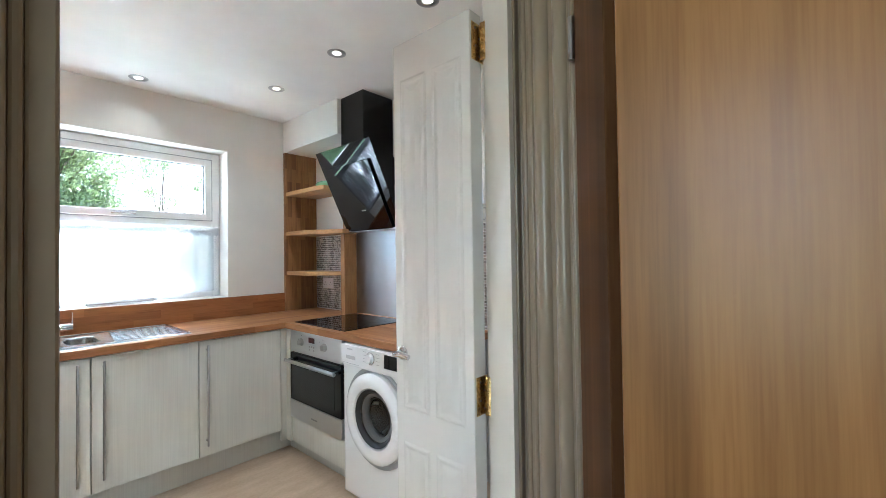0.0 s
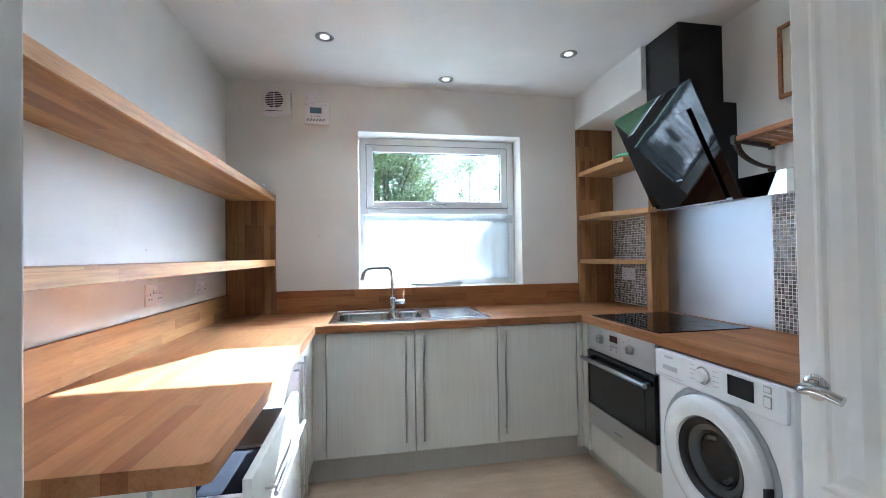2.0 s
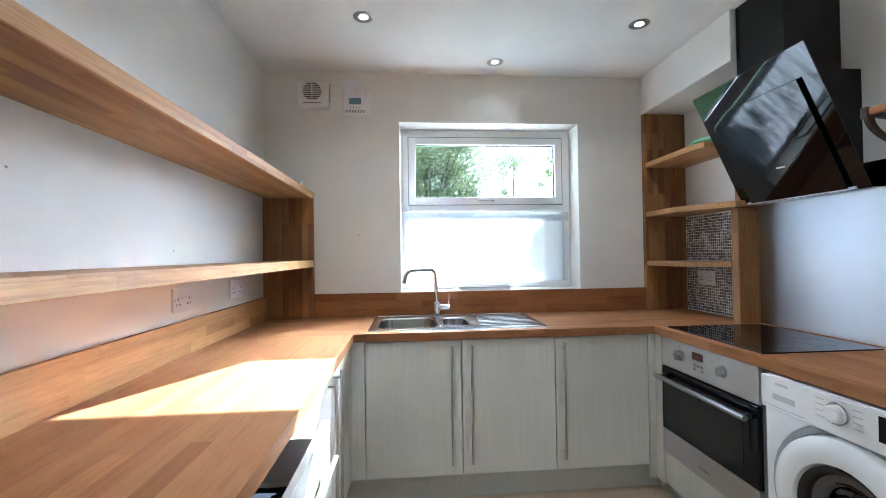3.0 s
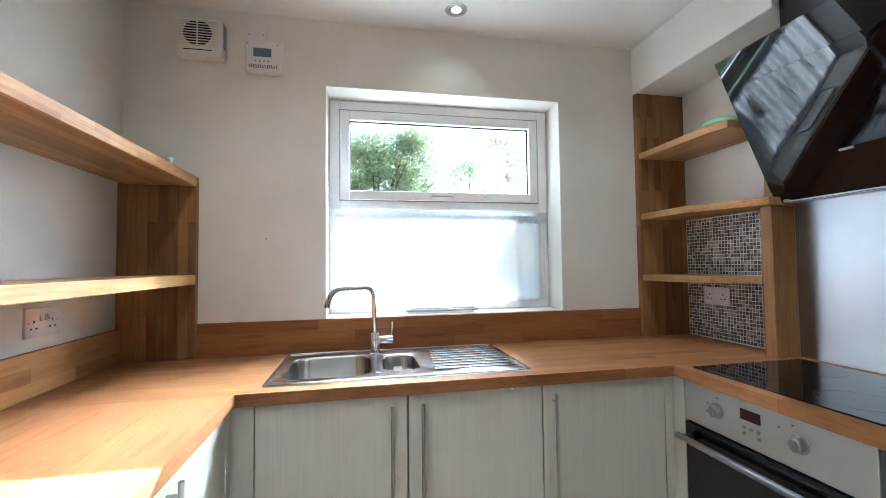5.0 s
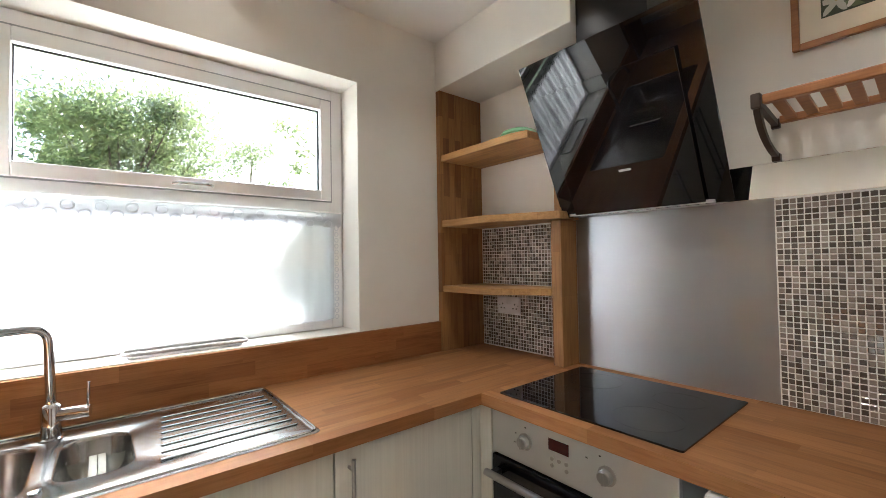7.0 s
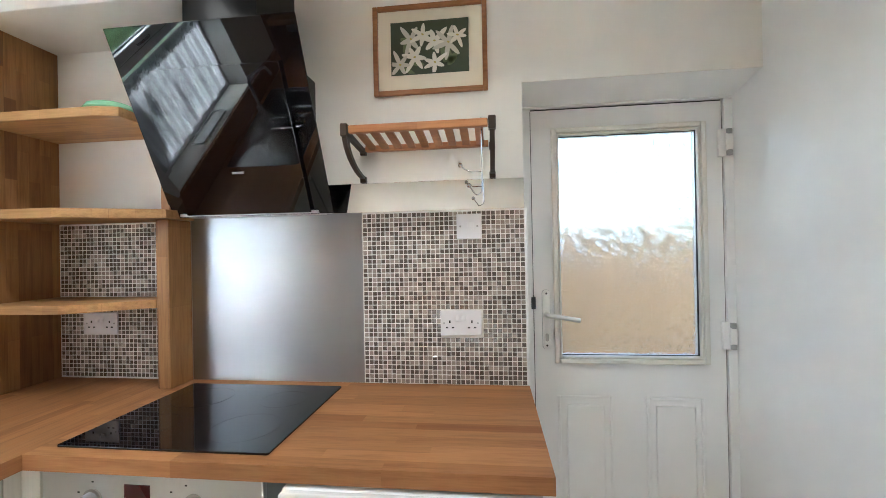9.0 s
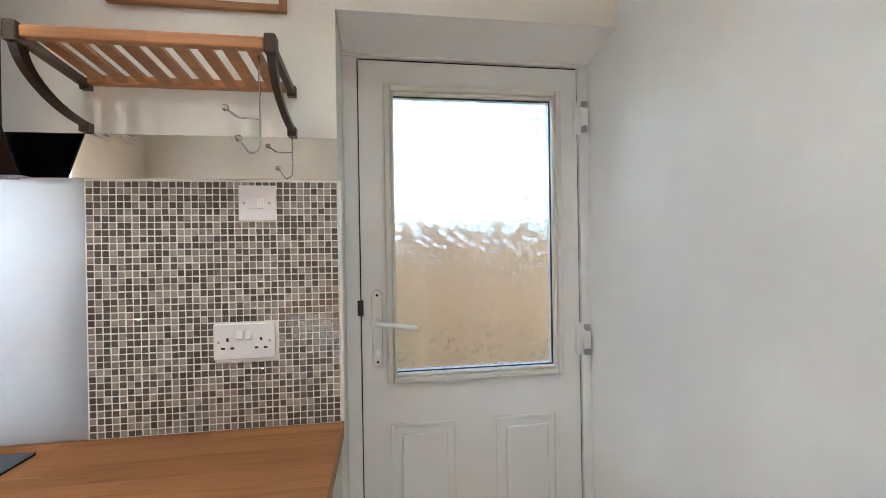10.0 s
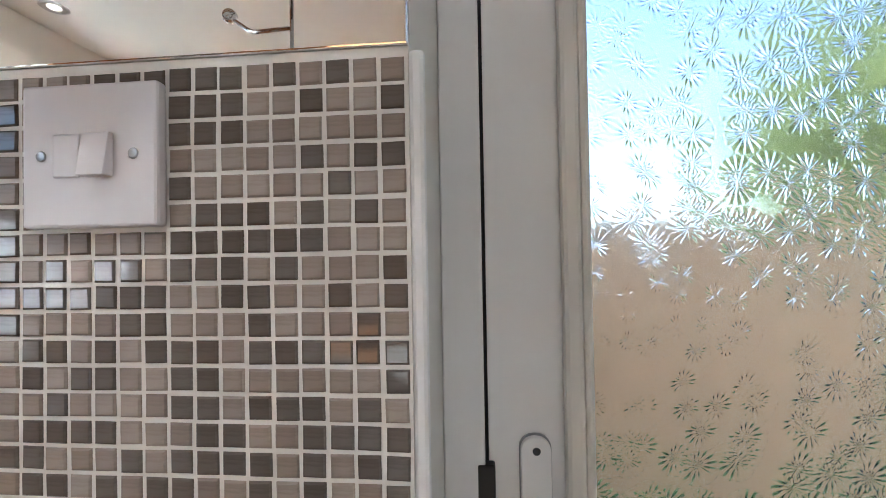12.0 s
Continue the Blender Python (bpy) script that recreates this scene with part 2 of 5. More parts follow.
def daisies(vec, scale, seed):
    """Height of pressed flowers: petals round scattered centres."""
    add = _n.new("ShaderNodeVectorMath")
    add.inputs[1].default_value = (seed, seed * 0.7, 0)
    _l.new(vec, add.inputs[0])
    vo = _n.new("ShaderNodeTexVoronoi")
    vo.voronoi_dimensions = "2D"
    vo.inputs["Scale"].default_value, vo.inputs["Randomness"].default_value = scale, 0.7
    _l.new(add.outputs[0], vo.inputs["Vector"])
    sub = _n.new("ShaderNodeVectorMath")
    sub.operation = "SUBTRACT"
    _l.new(add.outputs[0], sub.inputs[0])
    _l.new(vo.outputs["Position"], sub.inputs[1])
    sp = _n.new("ShaderNodeSeparateXYZ")
    _l.new(sub.outputs[0], sp.inputs[0])

    def math_node(op, a, b=None, c=None):
        x = _n.new("ShaderNodeMath")
        x.operation = op
        for i, val in enumerate((a, b, c)):
            if val is None:
                continue
            if isinstance(val, (int, float)):
                x.inputs[i].default_value = val
            else:
                _l.new(val, x.inputs[i])
        return x.outputs[0]

    ang = math_node("ARCTAN2", sp.outputs[1], sp.outputs[0])
    pet = math_node("COSINE", math_node("MULTIPLY", ang, 15.0))
    pet = math_node("POWER", math_node("MULTIPLY_ADD", pet, 0.5, 0.5), 0.8)
    d = vo.outputs["Distance"]
    inner = math_node("SMOOTH_MIN", 1.0, math_node("MULTIPLY", d, 6.0), 0.1)
    outer = math_node("SUBTRACT", 1.0, math_node("MULTIPLY", d, 2.5))
    outer = math_node("MAXIMUM", outer, 0.0)
    return math_node("MULTIPLY", math_node("MULTIPLY", pet, inner), math_node("POWER", outer, 0.3))


_h = daisies(_v, 17.0, 0.0)
_w = noise_tex(DAISY, coords(DAISY), 120, 2)
_h2 = daisies(_v, 18.0, 0.37)
_mx = _n.new("ShaderNodeMath")
_mx.operation = "MAXIMUM"
_mx0 = _n.new("ShaderNodeMath")
_mx0.operation = "MAXIMUM"
_l.new(_h, _mx0.inputs[0]), _l.new(daisies(_v, 19.0, 1.71), _mx0.inputs[1])
_l.new(_mx0.outputs[0], _mx.inputs[0]), _l.new(_h2, _mx.inputs[1])
bump(DAISY, mix(DAISY, _mx.outputs[0], _w, 0.02), 0.8, 0.0009)


def net(name, color, through_share, front_share=0.4):
    """Sheer weave: light scatters on through it, and a little passes straight between the threads."""
    m = bpy.data.materials.new(name)
    m.use_nodes = True
    n, l, b = nodes_of(m)
    n.remove(b)
    tr, di, gap, m1, m2 = (n.new("ShaderNodeBsdfTranslucent"), n.new("ShaderNodeBsdfDiffuse"), n.new("ShaderNodeBsdfTransparent"), n.new("ShaderNodeMixShader"), n.new("ShaderNodeMixShader"))
    tr.inputs[0].default_value, di.inputs[0].default_value = (*color, 1), (0.80, 0.81, 0.83, 1)
    m1.inputs[0].default_value, m2.inputs[0].default_value = front_share, through_share
    l.new(tr.outputs[0], m1.inputs[1]), l.new(di.outputs[0], m1.inputs[2])
    l.new(m1.outputs[0], m2.inputs[1]), l.new(gap.outputs[0], m2.inputs[2])
    l.new(m2.outputs[0], n["Material Output"].inputs[0])
    return m


CURTAIN = net("net_curtain", (0.33, 0.335, 0.345), 0.012)
HEADING = net("lace_heading", (0.42, 0.43, 0.46), 0.06, 0.35)
LACE = mat("lace_cord", (0.62, 0.63, 0.66), 0.8)


def random_tint(name, stops, rough, per_island=False, **more):
    m = mat(name, stops[0][1], rough, **more)
    n, l, b = nodes_of(m)
    if per_island:
        fac = n.new("ShaderNodeNewGeometry").outputs["Random Per Island"]
    else:
        fac = n.new("ShaderNodeObjectInfo").outputs["Random"]
    c = ramp(m, fac, stops)
    g = noise_tex(m, coords(m, "xyz", (60, 60, 420)), 1.0, 3)
    l.new(mix(m, c, ramp(m, g, ((0.35, (0.74, 0.72, 0.70)), (0.62, (1, 1, 1)))), 0.7, "MULTIPLY"), b.inputs["Base Color"])
    return m


GLASSY = ((0.0, (0.125, 0.102, 0.084)), (0.4, (0.145, 0.121, 0.101)), (0.75, (0.175, 0.150, 0.128)), (1.0, (0.135, 0.114, 0.097)))
STONY = ((0.0, (0.25, 0.195, 0.160)), (0.4, (0.31, 0.255, 0.21)), (0.75, (0.38, 0.32, 0.27)), (1.0, (0.28, 0.226, 0.186)))
TILE_GLASS = random_tint("mosaic_glass", GLASSY, 0.06)
TILE_STONE = random_tint("mosaic_stone", STONY, 0.4)
TILE_GLASS_J = random_tint("mosaic_glass_far", GLASSY, 0.06, True)
TILE_STONE_J = random_tint("mosaic_stone_far", STONY, 0.4, True)
GROUT = paint("grout", (0.84, 0.81, 0.76), 0.85, 0.4)
LEAF = random_tint("leaf", ((0.0, (0.07, 0.105, 0.035)), (0.5, (0.13, 0.17, 0.065)), (1.0, (0.20, 0.235, 0.105))), 0.4, True)
_n, _l, _b = nodes_of(LEAF)
_t, _m1 = _n.new("ShaderNodeBsdfTranslucent"), _n.new("ShaderNodeMixShader")
_m1.inputs[0].default_value = 0.45
_t.inputs[0].default_value = (0.27, 0.33, 0.14, 1)
_l.new(_b.outputs[0], _m1.inputs[1]), _l.new(_t.outputs[0], _m1.inputs[2])
_l.new(_m1.outputs[0], _n["Material Output"].inputs[0])
BARK = paint("bark", (0.12, 0.085, 0.06), 0.9, 0.8)
FENCE = random_tint("fence_timber", ((0.0, (0.54, 0.33, 0.185)), (1.0, (0.62, 0.40, 0.24))), 0.8)
GRASS = paint("grass", (0.07, 0.13, 0.03), 0.9, 0.8)
BRICKISH = paint("plastered_wall", (0.5, 0.42, 0.33), 0.85, 0.4)
LAMPGLOW = bpy.data.materials.new("lamp_glow")
LAMPGLOW.use_nodes = True
LAMPGLOW.node_tree.nodes["Principled BSDF"].inputs["Emission Color"].default_value = (1.0, 0.86, 0.62, 1)
LAMPGLOW.node_tree.nodes["Principled BSDF"].inputs["Emission Strength"].default_value = 0.35

# ---- mesh helpers ----
PLACE = {}


def thing(name, label, category, at=(0, 0, 0), turn=0.0, group="", kind=""):
    ob = new(name)
    ob.empty_display_size = 0.05
    m = pose(*at, 0, 0, turn)
    ob.matrix_basis = m
    PLACE[ob] = m
    return tagged(ob, label, category, group, kind)


def finish(name, bm, material, smooth=False):
    me = bpy.data.meshes.new(name)
    bmesh.ops.recalc_face_normals(bm, faces=bm.faces[:])
    bm.to_mesh(me)
    bm.free()
    for mt in (material if isinstance(material, (list, tuple)) else (material,)):
        me.materials.append(mt)
    if smooth:
        me.polygons.foreach_set("use_smooth", [True] * len(me.polygons))
        me.set_sharp_from_angle(angle=radians(40))
    return me


def part(name, bm, material, parent, label="", smooth=False, local=False):
    """One mesh under a thing or a part; the bmesh is in the world's metres unless local."""
    if not local:
        bmesh.ops.transform(bm, matrix=PLACE[parent].inverted(), verts=bm.verts[:])
    ob = new(name, finish(name, bm, material, smooth))
    ob.parent = parent
    PLACE[ob] = PLACE[parent]
    return tagged(ob, label) if label else ob


def solo(name, bm, material, label, category, smooth=False, kind="", group="", at=None):
    """A thing that is one mesh."""
    if at:
        bmesh.ops.translate(bm, verts=bm.verts[:], vec=-Vector(at))
    ob = new(name, finish(name, bm, material, smooth))
    if at:
        ob.location = at
    PLACE[ob] = Matrix.Translation(at or (0, 0, 0))
    return tagged(ob, label, category, group, kind)


def box(x0, y0, z0, x1, y1, z1, bevel=0.0, bm=None, segments=2):
    bm = bm or bmesh.new()
    x0, x1, y0, y1, z0, z1 = min(x0, x1), max(x0, x1), min(y0, y1), max(y0, y1), min(z0, z1), max(z0, z1)
    made = bmesh.ops.create_cube(bm, size=1.0)["verts"]
    bmesh.ops.scale(bm, vec=(x1 - x0, y1 - y0, z1 - z0), verts=made)
    bmesh.ops.translate(bm, vec=((x0 + x1) / 2, (y0 + y1) / 2, (z0 + z1) / 2), verts=made)
    if bevel:
        edges = list({e for v in made for e in v.link_edges})
        bmesh.ops.bevel(bm, geom=edges, offset=bevel, segments=segments, affect="EDGES", profile=0.5)
    return bm


def boxes(rows, bevel=0.0):
    bm = bmesh.new()
    for r in rows:
        box(*r, bevel=bevel, bm=bm)
    return bm


def prism(points, axis, lo, hi, bm=None, bevel=0.0):
    """A closed outline pushed along an axis: x takes (y, z), y takes (x, z), z takes (x, y)."""
    bm = bm or bmesh.new()

    def at(p, d):
        return {"x": (d, p[0], p[1]), "y": (p[0], d, p[1]), "z": (p[0], p[1], d)}[axis]

    a, b = [bm.verts.new(at(p, lo)) for p in points], [bm.verts.new(at(p, hi)) for p in points]
    faces = [bm.faces.new(a), bm.faces.new(b[::-1])]
    for i in range(len(points)):
        j = (i + 1) % len(points)
        faces.append(bm.faces.new((a[i], b[i], b[j], a[j])))
    if bevel:
        bmesh.ops.recalc_face_normals(bm, faces=faces)
        bmesh.ops.bevel(bm, geom=list({e for f in faces for e in f.edges}), offset=bevel, segments=2, affect="EDGES", profile=0.5)
    return bm


def tube(path, radius, sides=12, bm=None, closed=False):
    """A round bar along points; radius may be a list."""
    bm = bm or bmesh.new()
    pts = [Vector(p) for p in path]
    rings, last = [], None
    for i, p in enumerate(pts):
        if closed:
            d = (pts[(i + 1) % len(pts)] - pts[i - 1]).normalized()
        else:
            d = (pts[min(i + 1, len(pts) - 1)] - pts[max(i - 1, 0)]).normalized()
        if last is None:
            u = d.orthogonal().normalized()
        else:
            u = (last - d * last.dot(d)).normalized()
        last, w = u, d.cross(u)
        r = radius[i] if isinstance(radius, (list, tuple)) else radius
        rings.append([bm.verts.new(p + (u * math.cos(a) + w * math.sin(a)) * r) for a in (2 * math.pi * k / sides for k in range(sides))])
    for i in range(len(rings) - (0 if closed else 1)):
        a, b = rings[i], rings[(i + 1) % len(rings)]
        for k in range(sides):
            bm.faces.new((a[k], a[(k + 1) % sides], b[(k + 1) % sides], b[k]))
    if not closed:
        bm.faces.new(rings[0][::-1]), bm.faces.new(rings[-1])
    return bm


def lathe(center, axis, profile, sides=32, bm=None):
    """Turns (radius, along) pairs round an axis through center; ends of radius 0 close it."""
    bm = bm or bmesh.new()
    axis = Vector(axis).normalized()
    u = axis.orthogonal().normalized()
    w, c, rings = axis.cross(u), Vector(center), []
    for r, h in profile:
        if r <= 0:
            rings.append([bm.verts.new(c + axis * h)] * sides)
        else:
            rings.append([bm.verts.new(c + axis * h + (u * math.cos(a) + w * math.sin(a)) * r) for a in (2 * math.pi * k / sides for k in range(sides))])
    for a, b in zip(rings, rings[1:]):
        for k in range(sides):
            f = []
            for v in (a[k], a[(k + 1) % sides], b[(k + 1) % sides], b[k]):
                if v not in f:
                    f.append(v)
            if len(f) > 2:
                bm.faces.new(f)
    return bm


def arc(points, bend=0.03, steps=6):
    """Rounds the corners of a line of points."""
    pts = [Vector(p) for p in points]
    out = [pts[0]]
    for a, b, c in zip(pts, pts[1:], pts[2:]):
        p, q = b + (a - b).normalized() * bend, b + (c - b).normalized() * bend
        for i in range(steps + 1):
            s = i / steps
            out.append(p * (1 - s) ** 2 + b * 2 * s * (1 - s) + q * s * s)
    return out + [pts[-1]]


def rounded(x0, y0, x1, y1, r, steps=6):
    """The outline of a rectangle with round corners."""
    out = []
    for cx, cy, a0 in ((x1 - r, y1 - r, 0), (x0 + r, y1 - r, 90), (x0 + r, y0 + r, 180), (x1 - r, y0 + r, 270)):
        out += [(cx + r * math.cos(radians(a0 + 90 * i / steps)), cy + r * math.sin(radians(a0 + 90 * i / steps))) for i in range(steps + 1)]
    return out


# ---- the room ----
YW, XL, XR, YN, ZC = 3.595, -0.50, 2.315, 0.866, 2.49
WX0, WX1, WZ0, WZ1 = 0.365, 1.571, 1.053, 2.166
DY1, DZ1 = 1.672, 1.995
OUT = 0.28

floor = solo("floor", box(-1.0, -1.7, -0.06, XR + 0.25, YW, 0.0), FLOOR, "beige vinyl floor with faint plank grain", "floor", kind="structure")
ceiling = solo("ceiling", box(-1.0, -1.7, ZC, XR + 0.25, YW + OUT, ZC + 0.08), CEIL, "white painted ceiling", "ceiling", kind="structure")
solo("wall_north", boxes(((XL - 0.12, YW, -0.2, WX0, YW + OUT, ZC), (WX1, YW, -0.2, XR + 0.25, YW + OUT, ZC), (WX0, YW, -0.2, WX1, YW + OUT, WZ0), (WX0, YW, WZ1, WX1, YW + OUT, ZC))),
     WALL, "white painted wall around the kitchen window", "wall", kind="structure")
solo("wall_west", box(XL - 0.12, YN, 0, XL, YW, ZC), WALL, "white painted wall behind wooden shelves", "wall", kind="structure")
east = boxes(((XR, DY1, 0, XR + 0.25, YW, ZC), (XR, YN, DZ1, XR + 0.25, DY1, ZC)))
solo("wall_east", east, WALL, "white painted wall beside the back door", "wall", kind="structure")
# sloping plaster over the door's reveal
solo("door_head_plaster", prism(((XR + 0.002, DZ1 - 0.001), (XR + 0.19, DZ1 - 0.001), (XR + 0.19, 1.962)), "y", YN + 0.002, DY1 - 0.002), SHEEN, "sloping white plaster over the door reveal", "reveal", kind="structure")
NX0, NX1, NZ = 0.318, 1.228, 2.12
solo("wall_south", boxes(((-1.0, 0.69, 0, NX0, 0.77, ZC), (XL - 0.12, 0.77, 0, -0.3, YN, ZC), (NX1, 0.77, 0, XR + 0.25, YN, ZC), (NX0, 0.77, NZ, NX1, YN, ZC))), SHEEN,
     "smooth satin white wall around the inner doorway", "wall", kind="structure")
# opening cut for the added hall window
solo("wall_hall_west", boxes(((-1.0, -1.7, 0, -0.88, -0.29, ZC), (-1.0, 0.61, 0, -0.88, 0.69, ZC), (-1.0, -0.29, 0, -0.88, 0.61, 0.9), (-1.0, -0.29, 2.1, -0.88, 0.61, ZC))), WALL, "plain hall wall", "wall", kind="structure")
solo("wall_hall_south", box(-0.88, -1.7, 0, XR, -1.58, ZC), WALL, "plain hall wall", "wall", kind="structure")
solo("wall_hall_east", box(1.16, -1.58, 0, 1.28, 0.77, ZC), WALL, "plain hall wall", "wall", kind="structure")
# boxed-in soffit over the corner shelves
solo("soffit", box(2.017, 2.79, 2.232, XR - 0.001, YW - 0.001, ZC - 0.001, 0.004), WALL, "white boxed-in soffit under the ceiling", "soffit", kind="structure")

# inner doorway: lining, stops and moulded architraves
trim = thing("door_frame", "cream painted door lining with moulded architraves", "door frame", (0.74, 0.83, 0), kind="structure")
part("lining", box(NX0, 0.688, 0, 0.333, 0.772, NZ, 0.002), GLOSS, trim)
part("lining", prism(((1.100, 0.768), (NX1, 0.768), (NX1, 0.912), (1.205, 0.912)), "z", 0, NZ, bevel=0.002), TRIM, trim)
part("lining", box(0.333, 0.768, NZ - 0.015, 1.205, 0.888, NZ, 0.002), GLOSS, trim)
part("stop", box(0.3332, 0.692, 0, 0.3368, 0.735, NZ - 0.016, 0.001), GLOSS, trim)
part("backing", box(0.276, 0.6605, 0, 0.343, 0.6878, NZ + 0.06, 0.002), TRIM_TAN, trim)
part("stop", box(0.352, 0.768, NZ - 0.028, 1.098, 0.845, NZ - 0.016, 0.003), GLOSS, trim)


def architrave(x, side, y, out, material):
    """A moulded upright: steps that rise towards the outer edge."""
    bm = bmesh.new()
    w = (0.0, 0.018, 0.026, 0.044, 0.050, 0.068)
    h = (0.008, 0.012, 0.017, 0.014, 0.020)
    for i in range(5):
        box(x + side * w[i], y, 0, x + side * w[i + 1], y + out * h[i], NZ + 0.06, 0.0025, bm)
    return part("architrave", bm, material, trim)


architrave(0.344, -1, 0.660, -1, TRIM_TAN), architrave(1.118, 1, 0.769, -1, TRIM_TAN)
architrave(0.327, -1, 0.7715, 1, GLOSS), architrave(1.229, 1, YN + 0.001, 1, GLOSS)
part("head_architrave", box(0.265, 0.750, NZ, 1.21, 0.7665, NZ + 0.06, 0.004), TRIM, trim)

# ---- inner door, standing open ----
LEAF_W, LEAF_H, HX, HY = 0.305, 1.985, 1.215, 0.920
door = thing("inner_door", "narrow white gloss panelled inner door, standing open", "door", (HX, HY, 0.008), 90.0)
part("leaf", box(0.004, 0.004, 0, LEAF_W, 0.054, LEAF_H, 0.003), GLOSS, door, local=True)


def moulded(x0, z0, x1, z1, face, steps):
    """Rings of a pressed panel: (inset, height out of the face) from the rim inwards, closed by a flat field."""
    bm, last = bmesh.new(), None
    for inset, h in steps:
        now = [bm.verts.new((x, face + h, z)) for x, z in ((x0 + inset, z0 + inset), (x1 - inset, z0 + inset), (x1 - inset, z1 - inset), (x0 + inset, z1 - inset))]
        if last:
            for i in range(4):
                bm.faces.new((last[i], last[(i + 1) % 4], now[(i + 1) % 4], now[i]))
        last = now
    bm.faces.new(last)
    return bm


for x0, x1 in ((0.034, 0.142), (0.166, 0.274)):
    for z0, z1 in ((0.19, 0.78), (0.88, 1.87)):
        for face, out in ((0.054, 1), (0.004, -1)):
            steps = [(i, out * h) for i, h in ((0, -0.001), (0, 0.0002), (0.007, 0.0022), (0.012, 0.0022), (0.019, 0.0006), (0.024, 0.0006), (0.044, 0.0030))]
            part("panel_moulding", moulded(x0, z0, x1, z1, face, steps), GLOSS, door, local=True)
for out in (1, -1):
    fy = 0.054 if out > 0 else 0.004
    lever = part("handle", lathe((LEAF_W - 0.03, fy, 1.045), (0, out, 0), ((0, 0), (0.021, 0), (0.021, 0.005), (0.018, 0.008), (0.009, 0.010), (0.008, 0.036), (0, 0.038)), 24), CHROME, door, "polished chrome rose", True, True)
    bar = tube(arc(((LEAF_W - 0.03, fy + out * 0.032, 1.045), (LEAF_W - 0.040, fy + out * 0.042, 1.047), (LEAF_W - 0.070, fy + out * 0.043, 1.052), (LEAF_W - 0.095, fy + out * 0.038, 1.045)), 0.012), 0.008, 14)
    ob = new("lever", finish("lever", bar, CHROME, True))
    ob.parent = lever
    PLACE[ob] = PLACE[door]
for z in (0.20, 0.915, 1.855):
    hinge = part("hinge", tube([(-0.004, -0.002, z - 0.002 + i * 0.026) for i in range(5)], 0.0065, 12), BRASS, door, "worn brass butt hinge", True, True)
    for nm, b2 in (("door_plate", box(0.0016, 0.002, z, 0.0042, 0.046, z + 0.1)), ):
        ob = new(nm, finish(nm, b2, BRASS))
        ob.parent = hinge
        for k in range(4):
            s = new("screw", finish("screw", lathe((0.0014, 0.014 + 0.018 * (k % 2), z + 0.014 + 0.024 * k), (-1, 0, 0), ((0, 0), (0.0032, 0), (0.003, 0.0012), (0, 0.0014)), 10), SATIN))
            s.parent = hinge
for z in (0.208, 0.923, 1.863):
    j = part("jamb_plate", box(1.1935, 0.868, z, 1.2085, 0.914, z + 0.10), BRASS, trim, "worn brass hinge plate")
    for k in range(4):
        part("screw", lathe((1.1925, 0.878 + 0.014 * (k % 2), z + 0.014 + 0.024 * k), (-1, 0, 0), ((0, 0), (0.0032, 0), (0.003, 0.0012), (0, 0.0014)), 10), SATIN, trim)

# oak folding door in the hall
oak = thing("folding_oak_door", "oak veneer folding door with a dark edge, standing open", "door", (1.04, 0.585, 0))


def leaf_between(name, a, b, thick, material, label=""):
    a, b = Vector((*a, 0)), Vector((*b, 0))
    d = (b - a).normalized()
    s = Vector((-d.y, d.x, 0)) * -thick
    bm = prism([(p.x, p.y) for p in (a, b, b + s, a + s)], "z", 0.01, 2.05, bevel=0.002)
    return part(name, bm, material, oak, label)


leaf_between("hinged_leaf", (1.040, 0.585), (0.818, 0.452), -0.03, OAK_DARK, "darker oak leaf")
leaf_between("outer_leaf", (0.812, 0.436), (0.86, -0.30), -0.035, OAK)
part("hinge", tube([(1.032, 0.588, 1.70 + 0.02 * i) for i in range(5)], 0.006, 10), SATIN, oak, "steel hinge", True)
part("hinge", tube([(1.032, 0.588, 0.30 + 0.02 * i) for i in range(5)], 0.006, 10), SATIN, oak, "steel hinge", True)
# fluted trim between the doorway and the oak door
ht = thing("hall_door_trim", "tan fluted trim beside the oak door", "trim", (1.1, 0.66, 0), kind="structure")
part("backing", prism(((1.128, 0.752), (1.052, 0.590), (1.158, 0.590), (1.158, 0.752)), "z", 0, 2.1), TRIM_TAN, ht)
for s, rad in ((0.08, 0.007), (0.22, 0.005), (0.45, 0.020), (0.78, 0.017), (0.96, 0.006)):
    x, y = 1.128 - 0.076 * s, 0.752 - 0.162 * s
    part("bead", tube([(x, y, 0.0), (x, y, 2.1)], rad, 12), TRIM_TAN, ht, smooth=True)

# ---- window ----
win = thing("window_1", "white plastic window with an opening top light", "window", (0.968, 3.76, WZ0), kind="structure")
FY0, FY1 = 3.75, 3.82


def ring(x0, z0, x1, z1, w, y0, y1, bevel=0.004, wb=None):
    """A rectangular frame in an upright plane along x."""
    wb = w if wb is None else wb
    return boxes(((x0, y0, z0, x0 + w, y1, z1), (x1 - w, y0, z0, x1, y1, z1), (x0 + w, y0, z0, x1 - w, y1, z0 + wb), (x0 + w, y0, z1 - w, x1 - w, y1, z1)), bevel)


